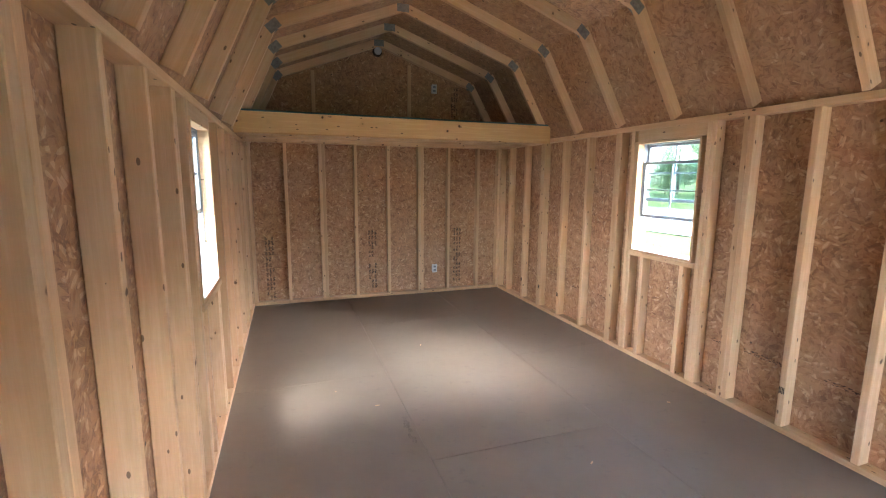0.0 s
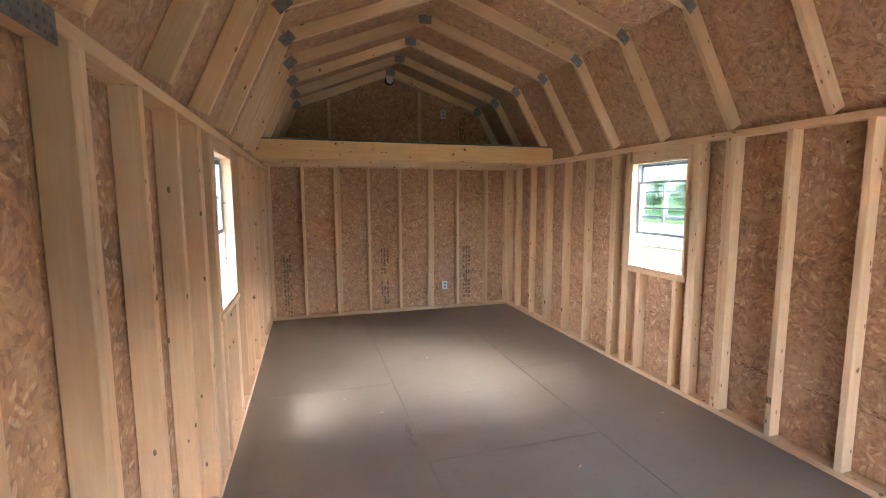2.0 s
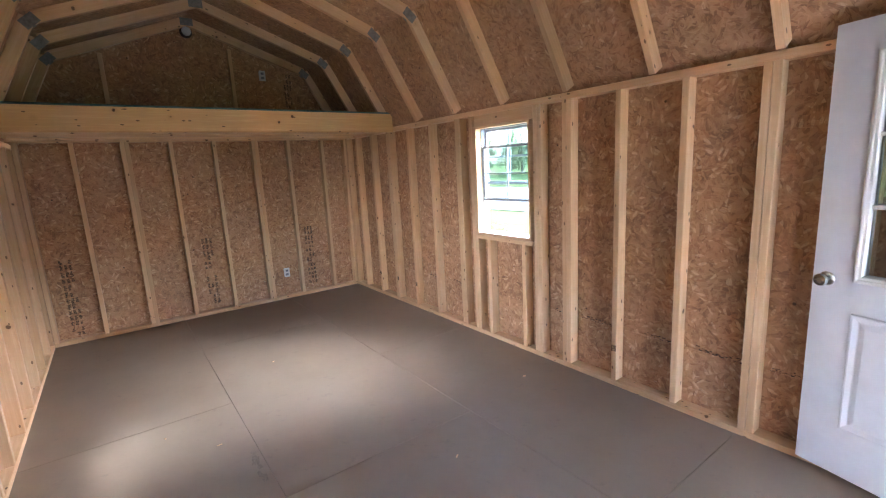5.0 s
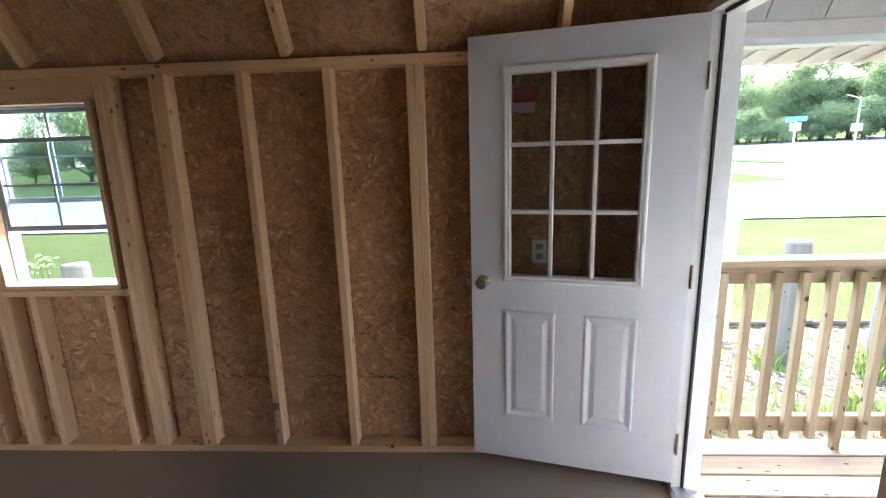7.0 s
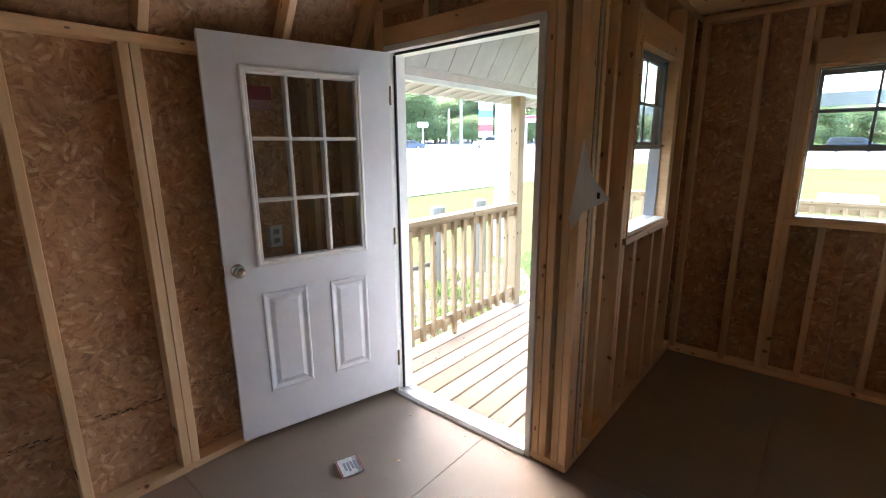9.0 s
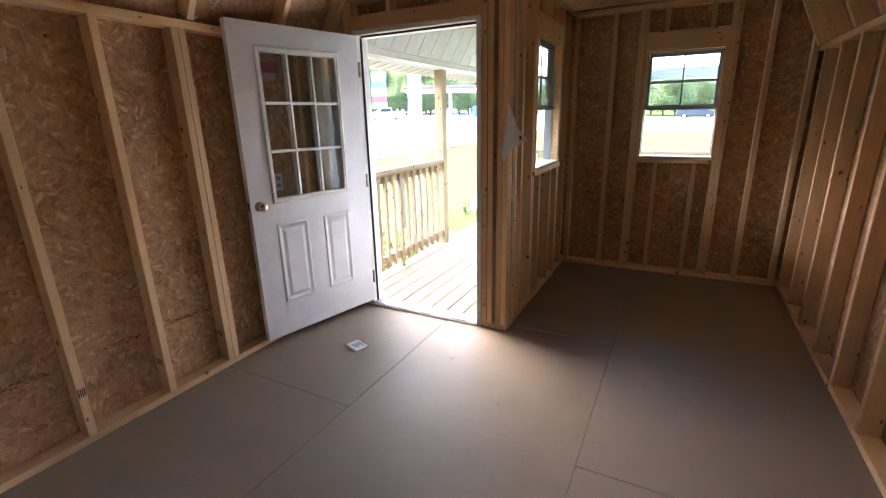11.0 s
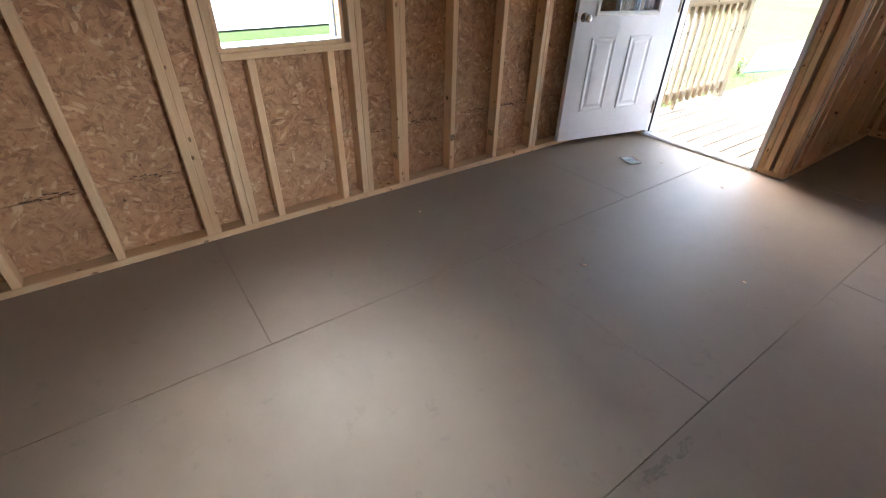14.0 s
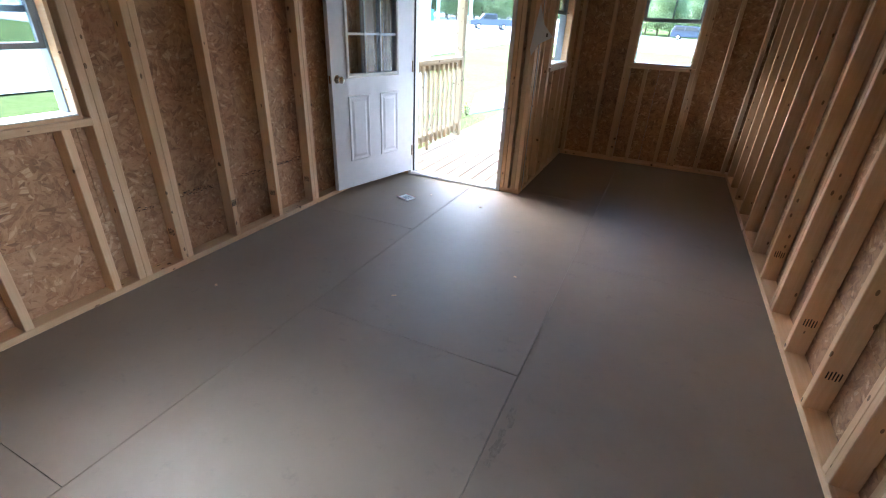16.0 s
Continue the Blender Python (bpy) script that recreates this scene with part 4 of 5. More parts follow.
for x, y in ((4.66, -1.08), (4.66, -1.92), (4.68, -2.92), (4.25, 5.07), (4.17, 3.48)):
    bollard(x, y)
tim = bmesh.new()
rng = random.Random(4)
for i in range(5):
    a = -2.9 + i * 0.95
    tube(tim, (5.5 + rng.uniform(-0.06, 0.06), a, -0.325), (5.5 + rng.uniform(-0.06, 0.06), a + 1.0, -0.32), 0.035, 0.03, 7)
tagged(part("fallen_branches", tim, BARK), "dry grey sticks lying along the lawn edge", "branches", kind="stuff")

box = empty("utility_box", Matrix.Translation((5.2, -0.72, height(5.2, -0.72))))
tagged(box, "pale metal utility cabinet on the lawn", "utility box")
bm = bmesh.new()
box_bm(bm, -0.13, 0.13, -0.1, 0.1, 0.0, 1.25)
bmesh.ops.bevel(bm, geom=bm.edges[:], offset=0.015, segments=2, affect="EDGES")
part("cabinet", bm, VINYL, box)
bm = bmesh.new()
box_bm(bm, -0.145, 0.145, -0.115, 0.115, 1.251, 1.29)
part("lid", bm, VINYL, box)

pole = empty("flag_pole", Matrix.Translation((5.0, -4.0, height(5.0, -4.0))))
tagged(pole, "tall pale blue-grey square pole in the lawn", "pole")
bm = bmesh.new()
box_bm(bm, -0.1, 0.1, -0.1, 0.1, 0.0, 4.6)
bmesh.ops.bevel(bm, geom=bm.edges[:], offset=0.02, segments=2, affect="EDGES")
part("shaft", bm, painted("pale_blue_paint", (0.5, 0.58, 0.62), 0.5, 0.05), pole)
bm = bmesh.new()
box_bm(bm, -0.14, 0.14, -0.14, 0.14, -0.05, 0.08)
part("base", bm, CONCRETE, pole)

path = bmesh.new()
solid(path, [(4.15, -4.55), (3.75, -5.9), (3.3, -9.4), (5.1, -9.4), (5.2, -7.6)], 0.07, Matrix.Translation((0, 0, -0.41)))
bmesh.ops.recalc_face_normals(path, faces=path.faces[:])
tagged(part("pavement", path, CONCRETE), "pale concrete path at the porch opening", "pavement", kind="structure")
slab = tagged(block("concrete_slab", -0.6, 0.9, -17.6, -16.6, -0.38, -0.12, CONCRETE, None, "", 0.02), "flat pale concrete slab on the lawn", "slab")


# grass blades and tufts beside the porch
def blades(name, n, area, hi, seed, label, clump=0):
    rng = random.Random(seed)
    bm = bmesh.new()
    centres = [(rng.uniform(area[0], area[1]), rng.uniform(area[2], area[3])) for _ in range(max(clump, 1))]
    for i in range(n):
        if clump:
            c = centres[i % clump]
            x, y = c[0] + rng.gauss(0, 0.07), c[1] + rng.gauss(0, 0.07)
        else:
            x, y = rng.uniform(area[0], area[1]), rng.uniform(area[2], area[3])
        z, a, h = height(x, y) - 0.005, rng.uniform(0, 6.28), hi * rng.uniform(0.4, 1.0)
        w = 0.006 * (1 + hi * 2)
        dx, dy, lean = math.cos(a) * w, math.sin(a) * w, rng.uniform(0.1, 0.6) * h
        p = [bm.verts.new((x - dx, y - dy, z)), bm.verts.new((x + dx, y + dy, z)), bm.verts.new((x + dx * 0.6 - dy / w * lean * 0.4, y + dy * 0.6 + dx / w * lean * 0.4, z + h * 0.6)), bm.verts.new((x - dy / w * lean, y + dx / w * lean, z + h))]
        bm.faces.new((p[0], p[1], p[2]))
        bm.faces.new((p[0], p[2], p[3]))
    return tagged(part(name, bm, BLADE), label, "grass", kind="stuff")


blades("grass", 9000, (3.1, 9.0, -4.5, 6.5), 0.09, 3, "short lawn grass outside the porch")
blades("weeds", 2600, (3.2, 4.7, -2.4, 2.8), 0.2, 5, "weeds growing through the dry leaves", 40)


def leaf_cloud(bm, centre, radius, n, size, rng):
    for _ in range(n):
        v = Vector((rng.gauss(0, 1), rng.gauss(0, 1), rng.gauss(0, 0.75)))
        p = Vector(centre) + v.normalized() * radius * (rng.random() ** 0.4)
        a = Vector((rng.uniform(-1, 1), rng.uniform(-1, 1), rng.uniform(-0.7, 0.7))).normalized() * size * rng.uniform(0.6, 1.3)
        b = a.cross(Vector((rng.uniform(-1, 1), rng.uniform(-1, 1), rng.uniform(-1, 1)))).normalized() * size * 0.55
        bm.faces.new([bm.verts.new(q) for q in (p - a, p + b * 0.8, p + a, p - b)])


def tree(seed, tall, wide, leaves, size):
    """A tapered trunk with limbs and a crown of leaf clumps; 1 m of trunk below the ground line is left out."""
    rng = random.Random(seed)
    t = empty("tree", Matrix.Identity(4))
    tb, cb = bmesh.new(), bmesh.new()
    top = Vector((rng.uniform(-0.4, 0.4), rng.uniform(-0.4, 0.4), tall * 0.82))
    tube(tb, (0, 0, -0.3), top * 0.5, tall * 0.022, tall * 0.014, 8)
    tube(tb, top * 0.5, top, tall * 0.014, tall * 0.004, 7)
    n = 30
    for i in range(n):
        f = rng.uniform(0.02, 1.0)
        a = rng.uniform(0, 6.283)
        reach = wide * (1.0 - 0.55 * abs(f - 0.45) / 0.55) * rng.uniform(0.45, 1.0)
        root = top * min(f, 0.98) * 0.92
        tip = Vector((math.cos(a) * reach, math.sin(a) * reach, tall * (0.18 + 0.76 * f)))
        tube(tb, root, tip, tall * 0.007, tall * 0.002, 5)
        leaf_cloud(cb, tip, wide * rng.uniform(0.25, 0.48), leaves // n, size, rng)
    part("trunk", tb, BARK, t)
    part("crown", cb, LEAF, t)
    tagged(t, "leafy green tree at the far side of the road", "tree", "trees along the road")
    return t


KINDS = [tree(11, 12.0, 4.2, 11000, 0.16), tree(12, 10.0, 4.4, 11000, 0.16), tree(13, 7.0, 3.6, 8000, 0.14)]
rng = random.Random(8)
spots = []
for i in range(64):
    az = radians(-24 - 40 * i / 64 + rng.uniform(-0.5, 0.5))
    r = rng.uniform(96, 116)
    spots.append((r * math.cos(az), r * math.sin(az), rng.choice((0, 1)), rng.uniform(0.85, 1.2)))
for i in range(20):
    az = radians(-64 - 17 * i / 20)
    spots.append((rng.uniform(105, 120) * math.cos(az), 112 * math.sin(az), rng.choice((1, 2)), rng.uniform(0.8, 1.05)))
for i in range(26):
    az = radians(-80 - 32 * i / 26)
    r = rng.uniform(80, 92)
    spots.append((r * math.cos(az), r * math.sin(az), 2, rng.uniform(0.65, 0.95)))
for i in range(44):
    az = radians(-24 - 56 * i / 44 + rng.uniform(-0.6, 0.6))
    r = rng.uniform(90, 97)
    spots.append((r * math.cos(az), r * math.sin(az), 2, rng.uniform(0.55, 0.85)))
for i in range(24):
    spots.append((rng.uniform(46, 60), -8 + i * 3.4 + rng.uniform(-1, 1), rng.choice((0, 1, 2)), rng.uniform(0.7, 1.1)))
for i in range(16):
    spots.append((rng.uniform(-62, -48), -30 + i * 5.0, rng.choice((0, 1, 2)), rng.uniform(0.7, 1.0)))
for n, (x, y, kind, s) in enumerate(spots):
    m = Matrix.Translation((x, y, height(x, y))) @ pose(0, 0, 0, 0, 0, rng.uniform(0, 360))
    if n < 3:
        KINDS[n].matrix_basis = m @ Matrix.Scale(1.0, 4)
    else:
        t = copy_thing(KINDS[kind], m)
        t.scale = (s, s, s * rng.uniform(0.9, 1.1))

# a low yellow plant at the head of the path
weed = empty("flowering_plant", Matrix.Translation((4.15, -4.38, height(4.15, -4.38))))
tagged(weed, "low yellow-flowered plant beside the concrete path", "plant")
rng = random.Random(8)
stem, leaf = bmesh.new(), bmesh.new()
PETALS = painted("yellow_petals", (0.6, 0.42, 0.05), 0.7, 0.1, 40.0)
for i in range(26):
    a, r = rng.uniform(0, 6.28), rng.uniform(0.02, 0.16)
    tip = Vector((r * math.cos(a), r * math.sin(a), rng.uniform(0.1, 0.26)))
    tube(stem, (0, 0, 0), tip, 0.004, 0.002, 4)
    for k in range(3):
        c = tip * rng.uniform(0.5, 1.0)
        d = Vector((rng.uniform(-1, 1), rng.uniform(-1, 1), rng.uniform(-0.3, 0.6))).normalized() * 0.05
        e = d.cross(Vector((0, 0, 1))) * 0.35
        vs = [leaf.verts.new(q) for q in (c, c + d * 0.5 + e, c + d, c + d * 0.5 - e)]
        leaf.faces.new(vs)
    if i % 2 == 0:
        bloom = bmesh.new()
        lathe(bloom, [(0.004, 0.0), (0.028, 0.012), (0.024, 0.02), (0.004, 0.016)], Matrix.Translation(tip), 7)
        part("flower", bloom, PETALS, weed, "yellow flower")
part("stems", stem, BARK, weed)
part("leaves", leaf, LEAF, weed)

# a shrub round the bollard outside the east window
shrub = empty("shrub", Matrix.Translation((4.2, 5.25, height(4.2, 5.25))))
tagged(shrub, "loose green weedy shrub beside a timber bollard", "shrub")
stem, leaf = bmesh.new(), bmesh.new()
rng = random.Random(21)
for i in range(16):
    a, reach, hgt = rng.uniform(0, 6.28), rng.uniform(0.1, 0.75), rng.uniform(0.35, 1.25)
    tip = Vector((math.cos(a) * reach * 0.6, math.sin(a) * reach, hgt))
    tube(stem, (0, 0, 0), tip, 0.006, 0.003, 5)
    for f in (0.5, 0.75, 1.0):
        leaf_cloud(leaf, tip * f, 0.11, 16, 0.03, rng)
part("stems", stem, BARK, shrub)
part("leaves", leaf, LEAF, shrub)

# ---- roadside: signs, poles, filling station, vehicles ----
SIGNWHITE = painted("sign_white", (0.8, 0.8, 0.8), 0.5)
SIGNBLUE = painted("sign_blue", (0.08, 0.25, 0.5), 0.5)
SIGNRED = painted("sign_red", (0.6, 0.05, 0.05), 0.5)


def spot(az, r):
    x, y = 0.6 + r * math.cos(radians(az)), 3.0 + r * math.sin(radians(az))
    return x, y, height(x, y)


def post_sign(name, az, r, tall, panels, label, rad=0.09, mat=SIGNWHITE):
    """A pole with flat panels that face the shed; panels: across, up, width, height, material."""
    x, y, z = spot(az, r)
    t = empty(name, pose(x, y, z, 0, 0, az + 90))
    tagged(t, label, name.replace("_", " "))
    bm = bmesh.new()
    tube(bm, (0, 0, -0.2), (0, 0, tall), rad, rad * 0.8, 10)
    part("pole", bm, mat, t)
    for u, h, w, hh, pm in panels:
        bm = bmesh.new()
        box_bm(bm, u - w / 2, u + w / 2, rad + 0.01, rad + 0.09, h - hh / 2, h + hh / 2)
        part("panel", bm, pm, t)
    return t


post_sign("road_sign", -47.2, 76, 3.6, [(0, 3.7, 1.7, 0.8, SIGNWHITE)], "white board road sign on a post")
post_sign("utility_pole", -50.4, 78, 6.2, [], "pale utility pole beside the road", 0.2, CONCRETE)
post_sign("utility_pole", -51.9, 78, 7.6, [], "pale utility pole beside the road", 0.25, CONCRETE)
post_sign("price_sign", -54.9, 78, 7.2, [(0, 6.6, 2.3, 1.3, SIGNWHITE), (0, 5.35, 2.3, 1.1, SIGNBLUE), (0, 4.2, 2.3, 1.1, SIGNWHITE), (0, 3.1, 2.3, 1.0, SIGNRED), (0, 2.1, 2.3, 0.9, SIGNWHITE)], "filling station price pylon with white, blue and red panels", 0.3)
post_sign("street_sign", -35.4, 62, 3.4, [(0, 3.4, 1.8, 0.5, SIGNBLUE), (0, 2.6, 0.9, 0.8, SIGNWHITE)], "blue and white street sign on a post")
lamp = post_sign("street_lamp", -39.8, 66, 5.2, [(0, 2.2, 0.9, 0.7, SIGNWHITE)], "roadside lamp post with an angled arm", 0.1, CONCRETE)
bm = bmesh.new()
tube(bm, (0, 0, 5.1), (1.2, 0, 5.6), 0.06, 0.05, 8)
part("arm", bm, CONCRETE, lamp)

x, y, z = spot(-63.5, 84)
station = empty("filling_station", pose(x, y, z, 0, 0, -63.5 + 90))
tagged(station, "filling station canopy with a red and white band", "filling station")
bm = bmesh.new()
box_bm(bm, -8, 8, -4, 4, 4.2, 5.0)
part("canopy", bm, SIGNWHITE, station)
bm = bmesh.new()
box_bm(bm, -8.05, 8.05, 4.005, 4.05, 4.55, 4.95)
part("band", bm, SIGNRED, station, "red canopy band")
for u in (-5.5, 0.0, 5.5):
    bm = bmesh.new()
    box_bm(bm, u - 0.25, u + 0.25, -0.25, 0.25, -0.2, 4.199)
    part("column", bm, SIGNWHITE, station)
    bm = bmesh.new()
    box_bm(bm, u + 0.7, u + 1.5, -0.4, 0.4, -0.1, 1.7)
    bmesh.ops.bevel(bm, geom=bm.edges[:], offset=0.06, segments=2, affect="EDGES")
    part("pump", bm, SIGNBLUE, station, "blue fuel pump")


def car(name, az, r, heading, profile, glass, length, colour, label):
    """A vehicle: side profile extruded with tucked-in sides, side windows, four wheels, lamps."""
    x, y, z = spot(az, r)
    t = empty(name, pose(x, y, z + 0.045, 0, 0, heading))
    tagged(t, label, "vehicle")
    paint = painted(name + "_paint", colour, 0.5, 0.03)
    bm = bmesh.new()
    rows = []
    for v, tuck in ((-0.9, 0.12), (-0.82, 0.0), (0.82, 0.0), (0.9, 0.12)):
        rows.append([bm.verts.new((px, v * (0.86 if pz > 1.0 else 1.0), pz - (tuck if pz > 0.8 else -tuck * 0.3))) for px, pz in profile])
    n = len(profile)
    for a, b in zip(rows, rows[1:]):
        for i in range(n):
            j = (i + 1) % n
            bm.faces.new((a[i], a[j], b[j], b[i]))
    bm.faces.new(rows[0])
    bm.faces.new(list(reversed(rows[-1])))
    bmesh.ops.recalc_face_normals(bm, faces=bm.faces[:])
    part("body", bm, paint, t)
    for side in (1, -1):
        for g in glass:
            bm = bmesh.new()
            solid(bm, g, 0.01, Matrix(((1, 0, 0, 0), (0, 0, 1, side * 0.9 - 0.005 if side > 0 else -0.905), (0, 1, 0, 0), (0, 0, 0, 1))))
            bmesh.ops.recalc_face_normals(bm, faces=bm.faces[:])
            part("side_window", bm, CARGLASS, t, "dark tinted glass")
    for wx in (-length * 0.3, length * 0.3):
        for wy in (-0.82, 0.82):
            bm = bmesh.new()
            tube(bm, (wx, wy - 0.11, 0.33), (wx, wy + 0.11, 0.33), 0.33, 0.33, 18)
            w = part("wheel", bm, TYRE, t)
            bm = bmesh.new()
            tube(bm, (wx, wy - 0.115, 0.33), (wx, wy + 0.115, 0.33), 0.2, 0.2, 14)
            part("rim", bm, ALU, w)
    for wy in (-0.65, 0.65):
        bm = bmesh.new()
        box_bm(bm, -length / 2 - 0.01, -length / 2 + 0.05, wy - 0.14, wy + 0.14, 0.75, 0.95)
        part("tail_lamp", bm, SIGNRED, t, "red tail lamp")
    return t


CARGLASS = painted("car_glass", (0.02, 0.025, 0.03), 0.08)
VAN = [(-2.4, 0.35), (2.4, 0.35), (2.45, 0.8), (1.6, 1.02), (0.75, 1.68), (-2.1, 1.75), (-2.42, 1.1)]
SEDAN = [(-2.3, 0.3), (2.3, 0.3), (2.35, 0.72), (1.25, 0.95), (0.5, 1.4), (-0.9, 1.42), (-1.6, 1.0), (-2.35, 0.95)]
PICKUP = [(-2.7, 0.45), (2.7, 0.45), (2.75, 1.0), (1.5, 1.15), (0.9, 1.8), (-0.7, 1.82), (-0.8, 1.2), (-2.7, 1.18)]
GV = [[(-2.0, 1.15), (-0.85, 1.15), (-0.85, 1.58), (-1.95, 1.6)], [(-0.75, 1.15), (0.95, 1.12), (0.5, 1.55), (-0.75, 1.58)]]
GS = [[(-1.3, 1.0), (-0.25, 1.0), (-0.25, 1.3), (-0.85, 1.3)], [(-0.15, 1.0), (0.9, 1.0), (0.4, 1.28), (-0.15, 1.3)]]
GP = [[(-0.6, 1.2), (1.1, 1.2), (0.75, 1.68), (-0.6, 1.7)]]
car("minivan", -91.2, 73, 175, VAN, GV, 4.8, (0.015, 0.02, 0.03), "dark blue minivan on the road")
car("sedan", -45.4, 66, 45, SEDAN, GS, 4.6, (0.045, 0.055, 0.075), "dark blue sedan on the road")
car("pickup_truck", -55.6, 72, 40, PICKUP, GP, 5.4, (0.7, 0.7, 0.7), "white pickup truck by the filling station")
car("pickup_truck", -69.5, 64, 30, PICKUP, GP, 5.4, (0.03, 0.035, 0.045), "dark pickup truck on the road")

# ---- small things indoors ----
def outlet(name, x, y, z, turn, label):
    """A duplex socket: box, cover plate, two faces."""
    o = empty(name, pose(x, y, z, 0, 0, turn))
    tagged(o, label, "electrical outlet", "outlets")
    bm = bmesh.new()
    box_bm(bm, -0.028, 0.028, 0.0, 0.04, -0.048, 0.048)
    part("box", bm, PLASTIC, o)
    bm = bmesh.new()
    box_bm(bm, -0.035, 0.035, -0.006, -0.0005, -0.058, 0.058)
    bmesh.ops.bevel(bm, geom=bm.edges[:], offset=0.002, segments=2, affect="EDGES")
    part("cover_plate", bm, PLASTIC, o)
    for s in (-1, 1):
        bm = bmesh.new()
        box_bm(bm, -0.017, 0.017, -0.008, -0.0062, s * 0.024 - 0.014, s * 0.024 + 0.014)
        f = part("socket", bm, GREYPRINT, o, "grey socket face")
        for u in (-0.007, 0.007):
            bm = bmesh.new()
            box_bm(bm, u - 0.0015, u + 0.0015, -0.0085, -0.0081, s * 0.024 - 0.005, s * 0.024 + 0.006)
            part("slot", bm, DARK, f)
    return o


outlet("outlet", 1.915, NORTH + 0.048, 0.325, 0, "white duplex outlet low between the studs")
outlet("outlet", 1.90, NORTH + 0.048, 2.70, 0, "white duplex outlet in the loft gable")
outlet("outlet", EAST + 0.048, 1.42, 1.08, -90, "white duplex outlet between studs behind the door")

x, y, z = 1.166, NORTH + 0.088, 3.10
bulb = empty("lampholder", pose(x, y, z, 90))
tagged(bulb, "black lampholder with a frosted white globe bulb", "light fixture")
bm = bmesh.new()
lathe(bm, [(0.06, 0.0), (0.06, 0.01), (0.052, 0.018), (0.03, 0.022), (0.026, 0.024)], Matrix.Identity(4), 20)
part("base", bm, DARK, bulb, "black base")
bm = bmesh.new()
lathe(bm, [(0.026, 0.024), (0.038, 0.03), (0.046, 0.045), (0.043, 0.062), (0.03, 0.076), (0.014, 0.083), (0.001, 0.084)], Matrix.Identity(4), 20)
part("bulb", bm, painted("frosted_bulb", (0.86, 0.87, 0.88), 0.25, 0.01), bulb, "frosted white bulb")

# grade stamps on the end wall: columns of unreadable print
def stamp(x, z0, z1, seed, parent, wide=0.1):
    rng = random.Random(seed)
    bm = bmesh.new()
    z = z0
    while z < z1:
        h = rng.uniform(0.02, 0.06)
        for c in range(3):
            if rng.random() < 0.8:
                u = x - wide / 2 + c * wide / 3
                k = z
                while k < z + h:
                    w = rng.uniform(0.005, 0.012)
                    a = u + wide / 3 * rng.uniform(0.0, 0.2)
                    box_bm(bm, a, a + wide / 3 * rng.uniform(0.4, 0.75), NORTH + STUD_D - 0.0012, NORTH + STUD_D - 0.0002, k, k + w * 0.65)
                    k += w
        z += h + rng.uniform(0.008, 0.03)
    return part("grade_stamp", bm, INK, parent, "faint black grade print", parent.matrix_basis.inverted())


stamp(-0.2, 0.06, 0.83, 1, wall_north, 0.11)
stamp(1.07, 0.10, 0.86, 2, wall_north, 0.12)
stamp(2.262, 0.12, 0.88, 3, wall_north, 0.12)
stamp(2.2, 2.35, 2.75, 4, gable_north, 0.1)

# smeared ink marks along the low seam of the east wall
def smear(y0, y1, z, seed):
    rng = random.Random(seed)
    bm = bmesh.new()
    y = y0
    while y < y1:
        w = rng.uniform(0.003, 0.022)
        h = rng.uniform(0.001, 0.006)
        zz = z + rng.uniform(-0.012, 0.014) + 0.03 * (y - y0)
        box_bm(bm, EAST + STUD_D - 0.001, EAST + STUD_D - 0.0002, y, y + w, zz - h / 2, zz + h / 2)
        y += w * rng.uniform(0.2, 1.1)
    part("ink_mark", bm, INK, wall_east, "smeared black ink marks", wall_east.matrix_basis.inverted())


for k, (a, b) in enumerate(((2.04, 2.3), (2.46, 2.62), (2.86, 3.12), (3.27, 3.36), (1.7, 1.92), (4.5, 4.7), (4.9, 5.1))):
    smear(a, b, 0.392, k + 5)

# card dropped on the floor
card = empty("instruction_card", pose(2.274, 1.488, 0.0, 0, 0, 70))
tagged(card, "crumpled white printed card with a red border on the floor", "card")
bm = bmesh.new()
grid = [[bm.verts.new((u * 0.0138 - 0.055, v * 0.016 - 0.064, 0.004 + 0.004 * abs(math.sin(u * 1.3 + v * 0.5)) + (0.006 if u in (0, 8) else 0.0))) for v in range(9)] for u in range(9)]
for i in range(8):
    for j in range(8):
        bm.faces.new((grid[i][j], grid[i + 1][j], grid[i + 1][j + 1], grid[i][j + 1]))
ext = bmesh.ops.extrude_face_region(bm, geom=bm.faces[:])
for v in [g for g in ext["geom"] if isinstance(g, bmesh.types.BMVert)]:
    v.co.z -= 0.0035
bmesh.ops.recalc_face_normals(bm, faces=bm.faces[:])
part("sheet", bm, PAPER, card)
for a in ((-0.055, -0.049, -0.064, 0.064), (0.049, 0.055, -0.064, 0.064)):
    bm = bmesh.new()
    box_bm(bm, a[0], a[1], a[2], a[3], 0.0145, 0.0152)
    part("border", bm, RED, card, "red border")
for i in range(4):
    bm = bmesh.new()
    box_bm(bm, -0.034 + i * 0.017, -0.023 + i * 0.017, -0.03, 0.04 - 0.012 * (i % 2), 0.0088, 0.0094)
    part("print_bar", bm, GREYPRINT, card)

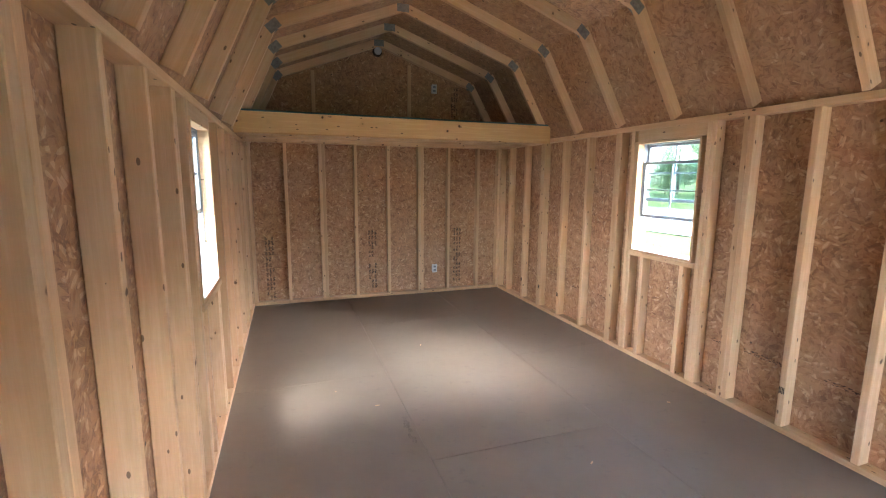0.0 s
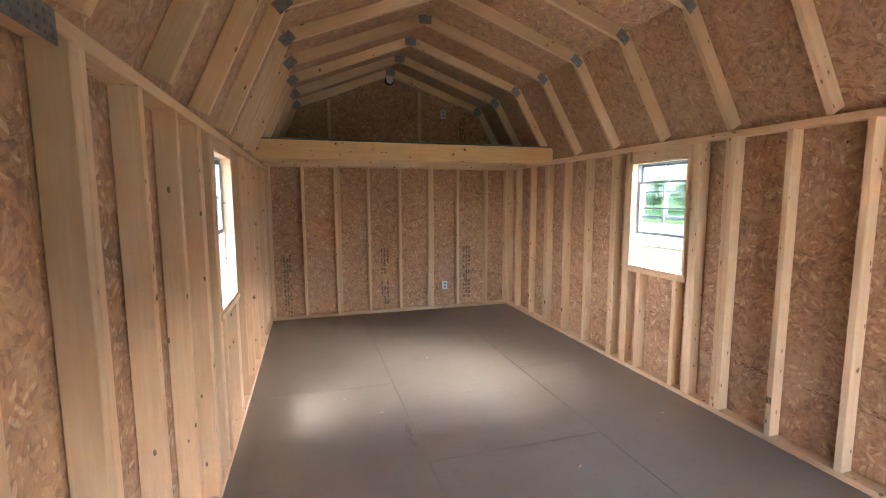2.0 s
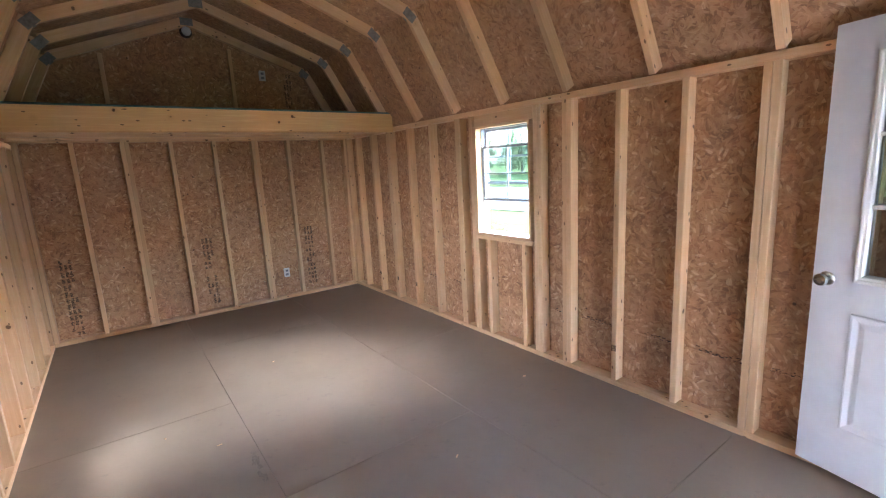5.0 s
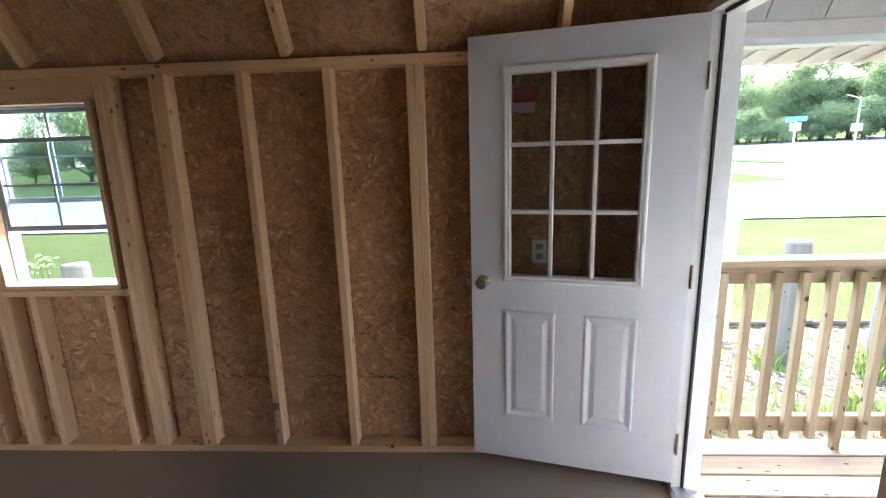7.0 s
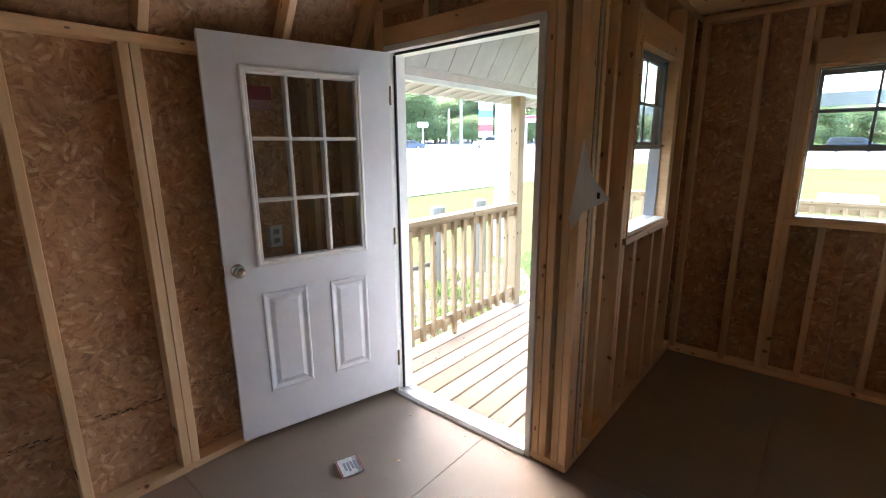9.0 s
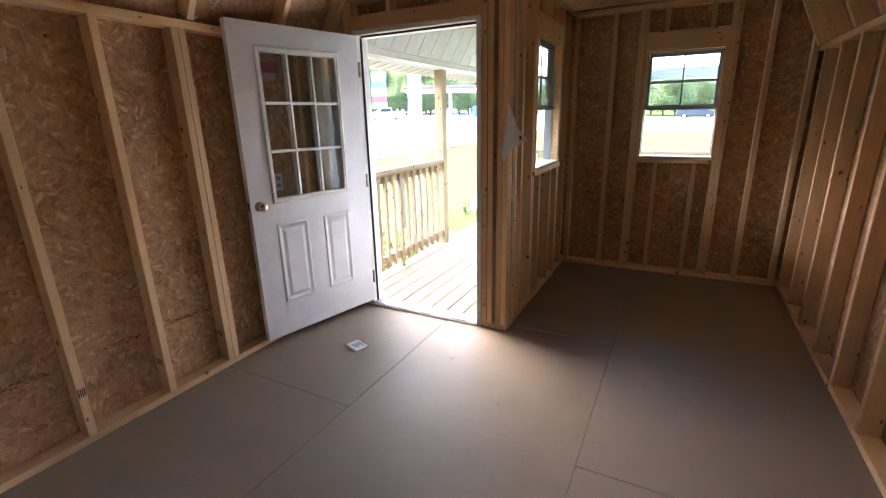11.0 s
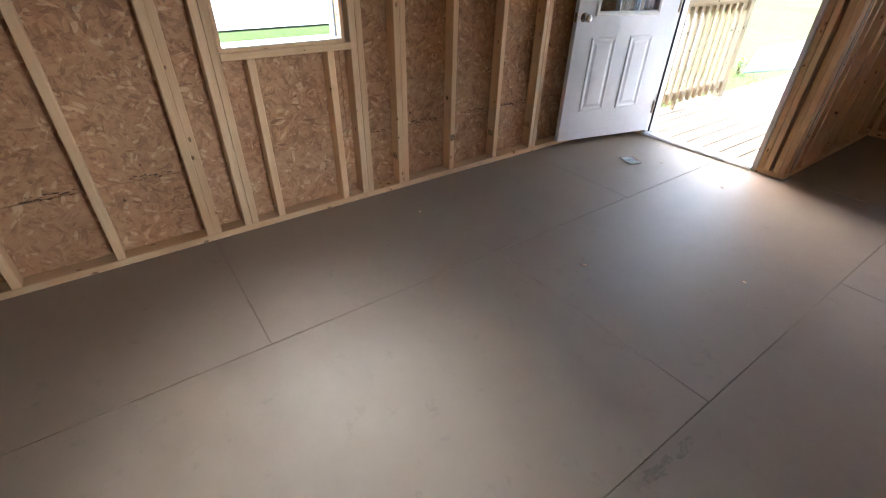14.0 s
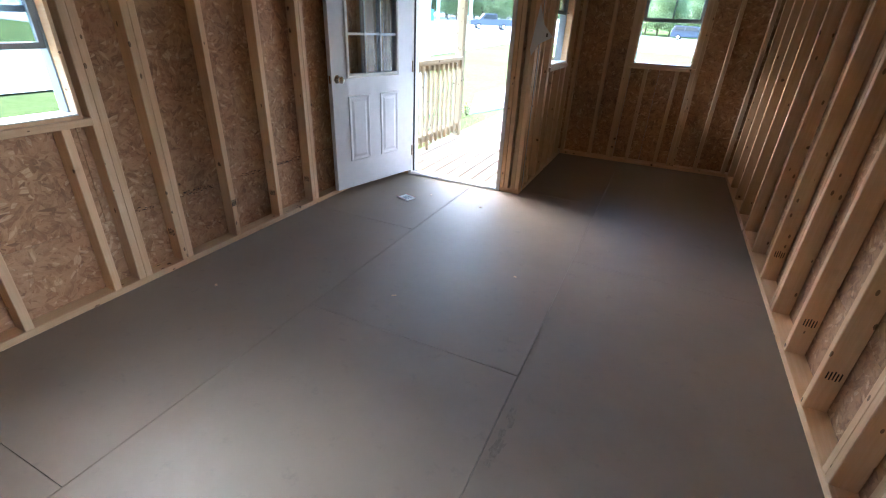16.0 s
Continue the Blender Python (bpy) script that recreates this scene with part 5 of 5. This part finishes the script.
# paper pinned to the corner studs
sheet_ob = empty("pinned_paper", Matrix.Translation((1.44, DOORWALL + 0.004, 1.2)))
tagged(sheet_ob, "white paper sheet pinned and folded on the corner stud", "paper")
bm = bmesh.new()
pts = [(0.0, 0.002, 0.37), (0.045, 0.004, 0.04), (-0.03, 0.03, 0.08), (-0.055, 0.022, 0.22), (-0.135, 0.03, 0.135), (0.03, 0.006, -0.01)]
vs = [bm.verts.new(p) for p in pts]
for f in ((0, 1, 2), (0, 2, 3), (3, 2, 4), (1, 5, 2)):
    bm.faces.new([vs[i] for i in f])
bmesh.ops.solidify(bm, geom=bm.faces[:], thickness=0.0006)
part("sheet", bm, PAPER, sheet_ob)
bm = bmesh.new()
box_bm(bm, -0.092, -0.08, 0.0265, 0.03, 0.135, 0.16)
part("print_mark", bm, INK, sheet_ob)

# wood chips and nails left on the floor
rng = random.Random(31)
chip_at = [(2.35, 0.98), (1.98, 0.93), (2.12, 1.3), (1.62, 1.35), (1.15, 4.9), (0.55, 3.9), (1.55, 2.9), (1.0, 2.35), (0.3, 4.2), (2.5, 3.3), (1.75, 0.9)]
for x, y in chip_at:
    bm = bmesh.new()
    l, w = rng.uniform(0.006, 0.014), rng.uniform(0.003, 0.006)
    box_bm(bm, -l, l, -w, w, 0.0, 0.004)
    bmesh.ops.bevel(bm, geom=bm.edges[:], offset=0.001, segments=1, affect="EDGES")
    tagged(part("wood_chip", bm, PINE, None, "", pose(x, y, 0.0, 0, 0, rng.uniform(0, 180))), "small pale wood chip on the floor", "wood chip", "wood chips")
rng = random.Random(77)
scuff = bmesh.new()


def blot(x, y, r, stretch, turn):
    n = rng.randint(6, 9)
    ring = []
    for k in range(n):
        u, v = r * rng.uniform(0.6, 1.15) * math.cos(6.283 * k / n), r * stretch * rng.uniform(0.5, 1.2) * math.sin(6.283 * k / n)
        ring.append((x + u * math.cos(turn) - v * math.sin(turn), y + u * math.sin(turn) + v * math.cos(turn)))
    solid(scuff, ring, 0.0003, Matrix.Translation((0, 0, 0.0001)))


for i in range(26):                                        # grimy streak beside the long seam
    f = rng.random()
    blot(0.694 - abs(rng.gauss(0, 0.014)), 3.4 + 0.3 * f, rng.uniform(0.012, 0.04), rng.uniform(0.15, 0.35), 1.5 + rng.gauss(0, 0.25))
for i in range(34):
    blot(rng.uniform(-0.3, 2.7), rng.uniform(0.9, 5.4), rng.uniform(0.002, 0.007), rng.uniform(0.2, 0.9), rng.uniform(0, 3))
bmesh.ops.recalc_face_normals(scuff, faces=scuff.faces[:])
tagged(part("floor_scuffs", scuff, painted("scuff_dirt", (0.245, 0.19, 0.142), 0.7, 0.12, 60.0)), "grimy smudges and dirt flecks on the floor panels", "dirt", kind="stuff")
cab = bmesh.new()
prev = None
for i in range(9):
    p = Vector((0.155 + 0.006 * math.sin(i), SOUTH - 0.004, 0.93 + i * 0.018))
    if prev is not None:
        tube(cab, prev, p, 0.004, 0.004, 6)
    prev = p
tagged(part("cable_end", cab, SEAL), "short black cable end on the stud by the window", "cable")

# ---- floor panels, last of the structure ----
LONG = (-0.51, 0.722, 1.9, 2.95)
CUT = {0: (-1.02, 1.95, 4.39), 1: (0.752, 3.2, 5.64), 2: (0.752, 2.04, 4.41)}
sheets = [(LONG[1], NOOK + 0.088, -1.02, 0.752)]
for i in range(3):
    ys = [*CUT[i], NORTH + 0.1]
    sheets += [(LONG[i], LONG[i + 1], a, b) for a, b in zip(ys, ys[1:])]
for x0, x1, a, b in sheets:
    w, h = x1 - x0 - 0.0036, b - a - 0.0036
    key = ("floor", round(w, 4), round(h, 4))
    if key not in CACHE:
        bm = bmesh.new()
        box_bm(bm, -w / 2, w / 2, -h / 2, h / 2, -0.006, 0.006)
        CACHE[key] = mesh_of(bm, "floor_panel")
    part("floor_panel", CACHE[key], FLOORMAT, floor, "", Matrix.Translation(((x0 + x1) / 2, (a + b) / 2, -0.0061)))
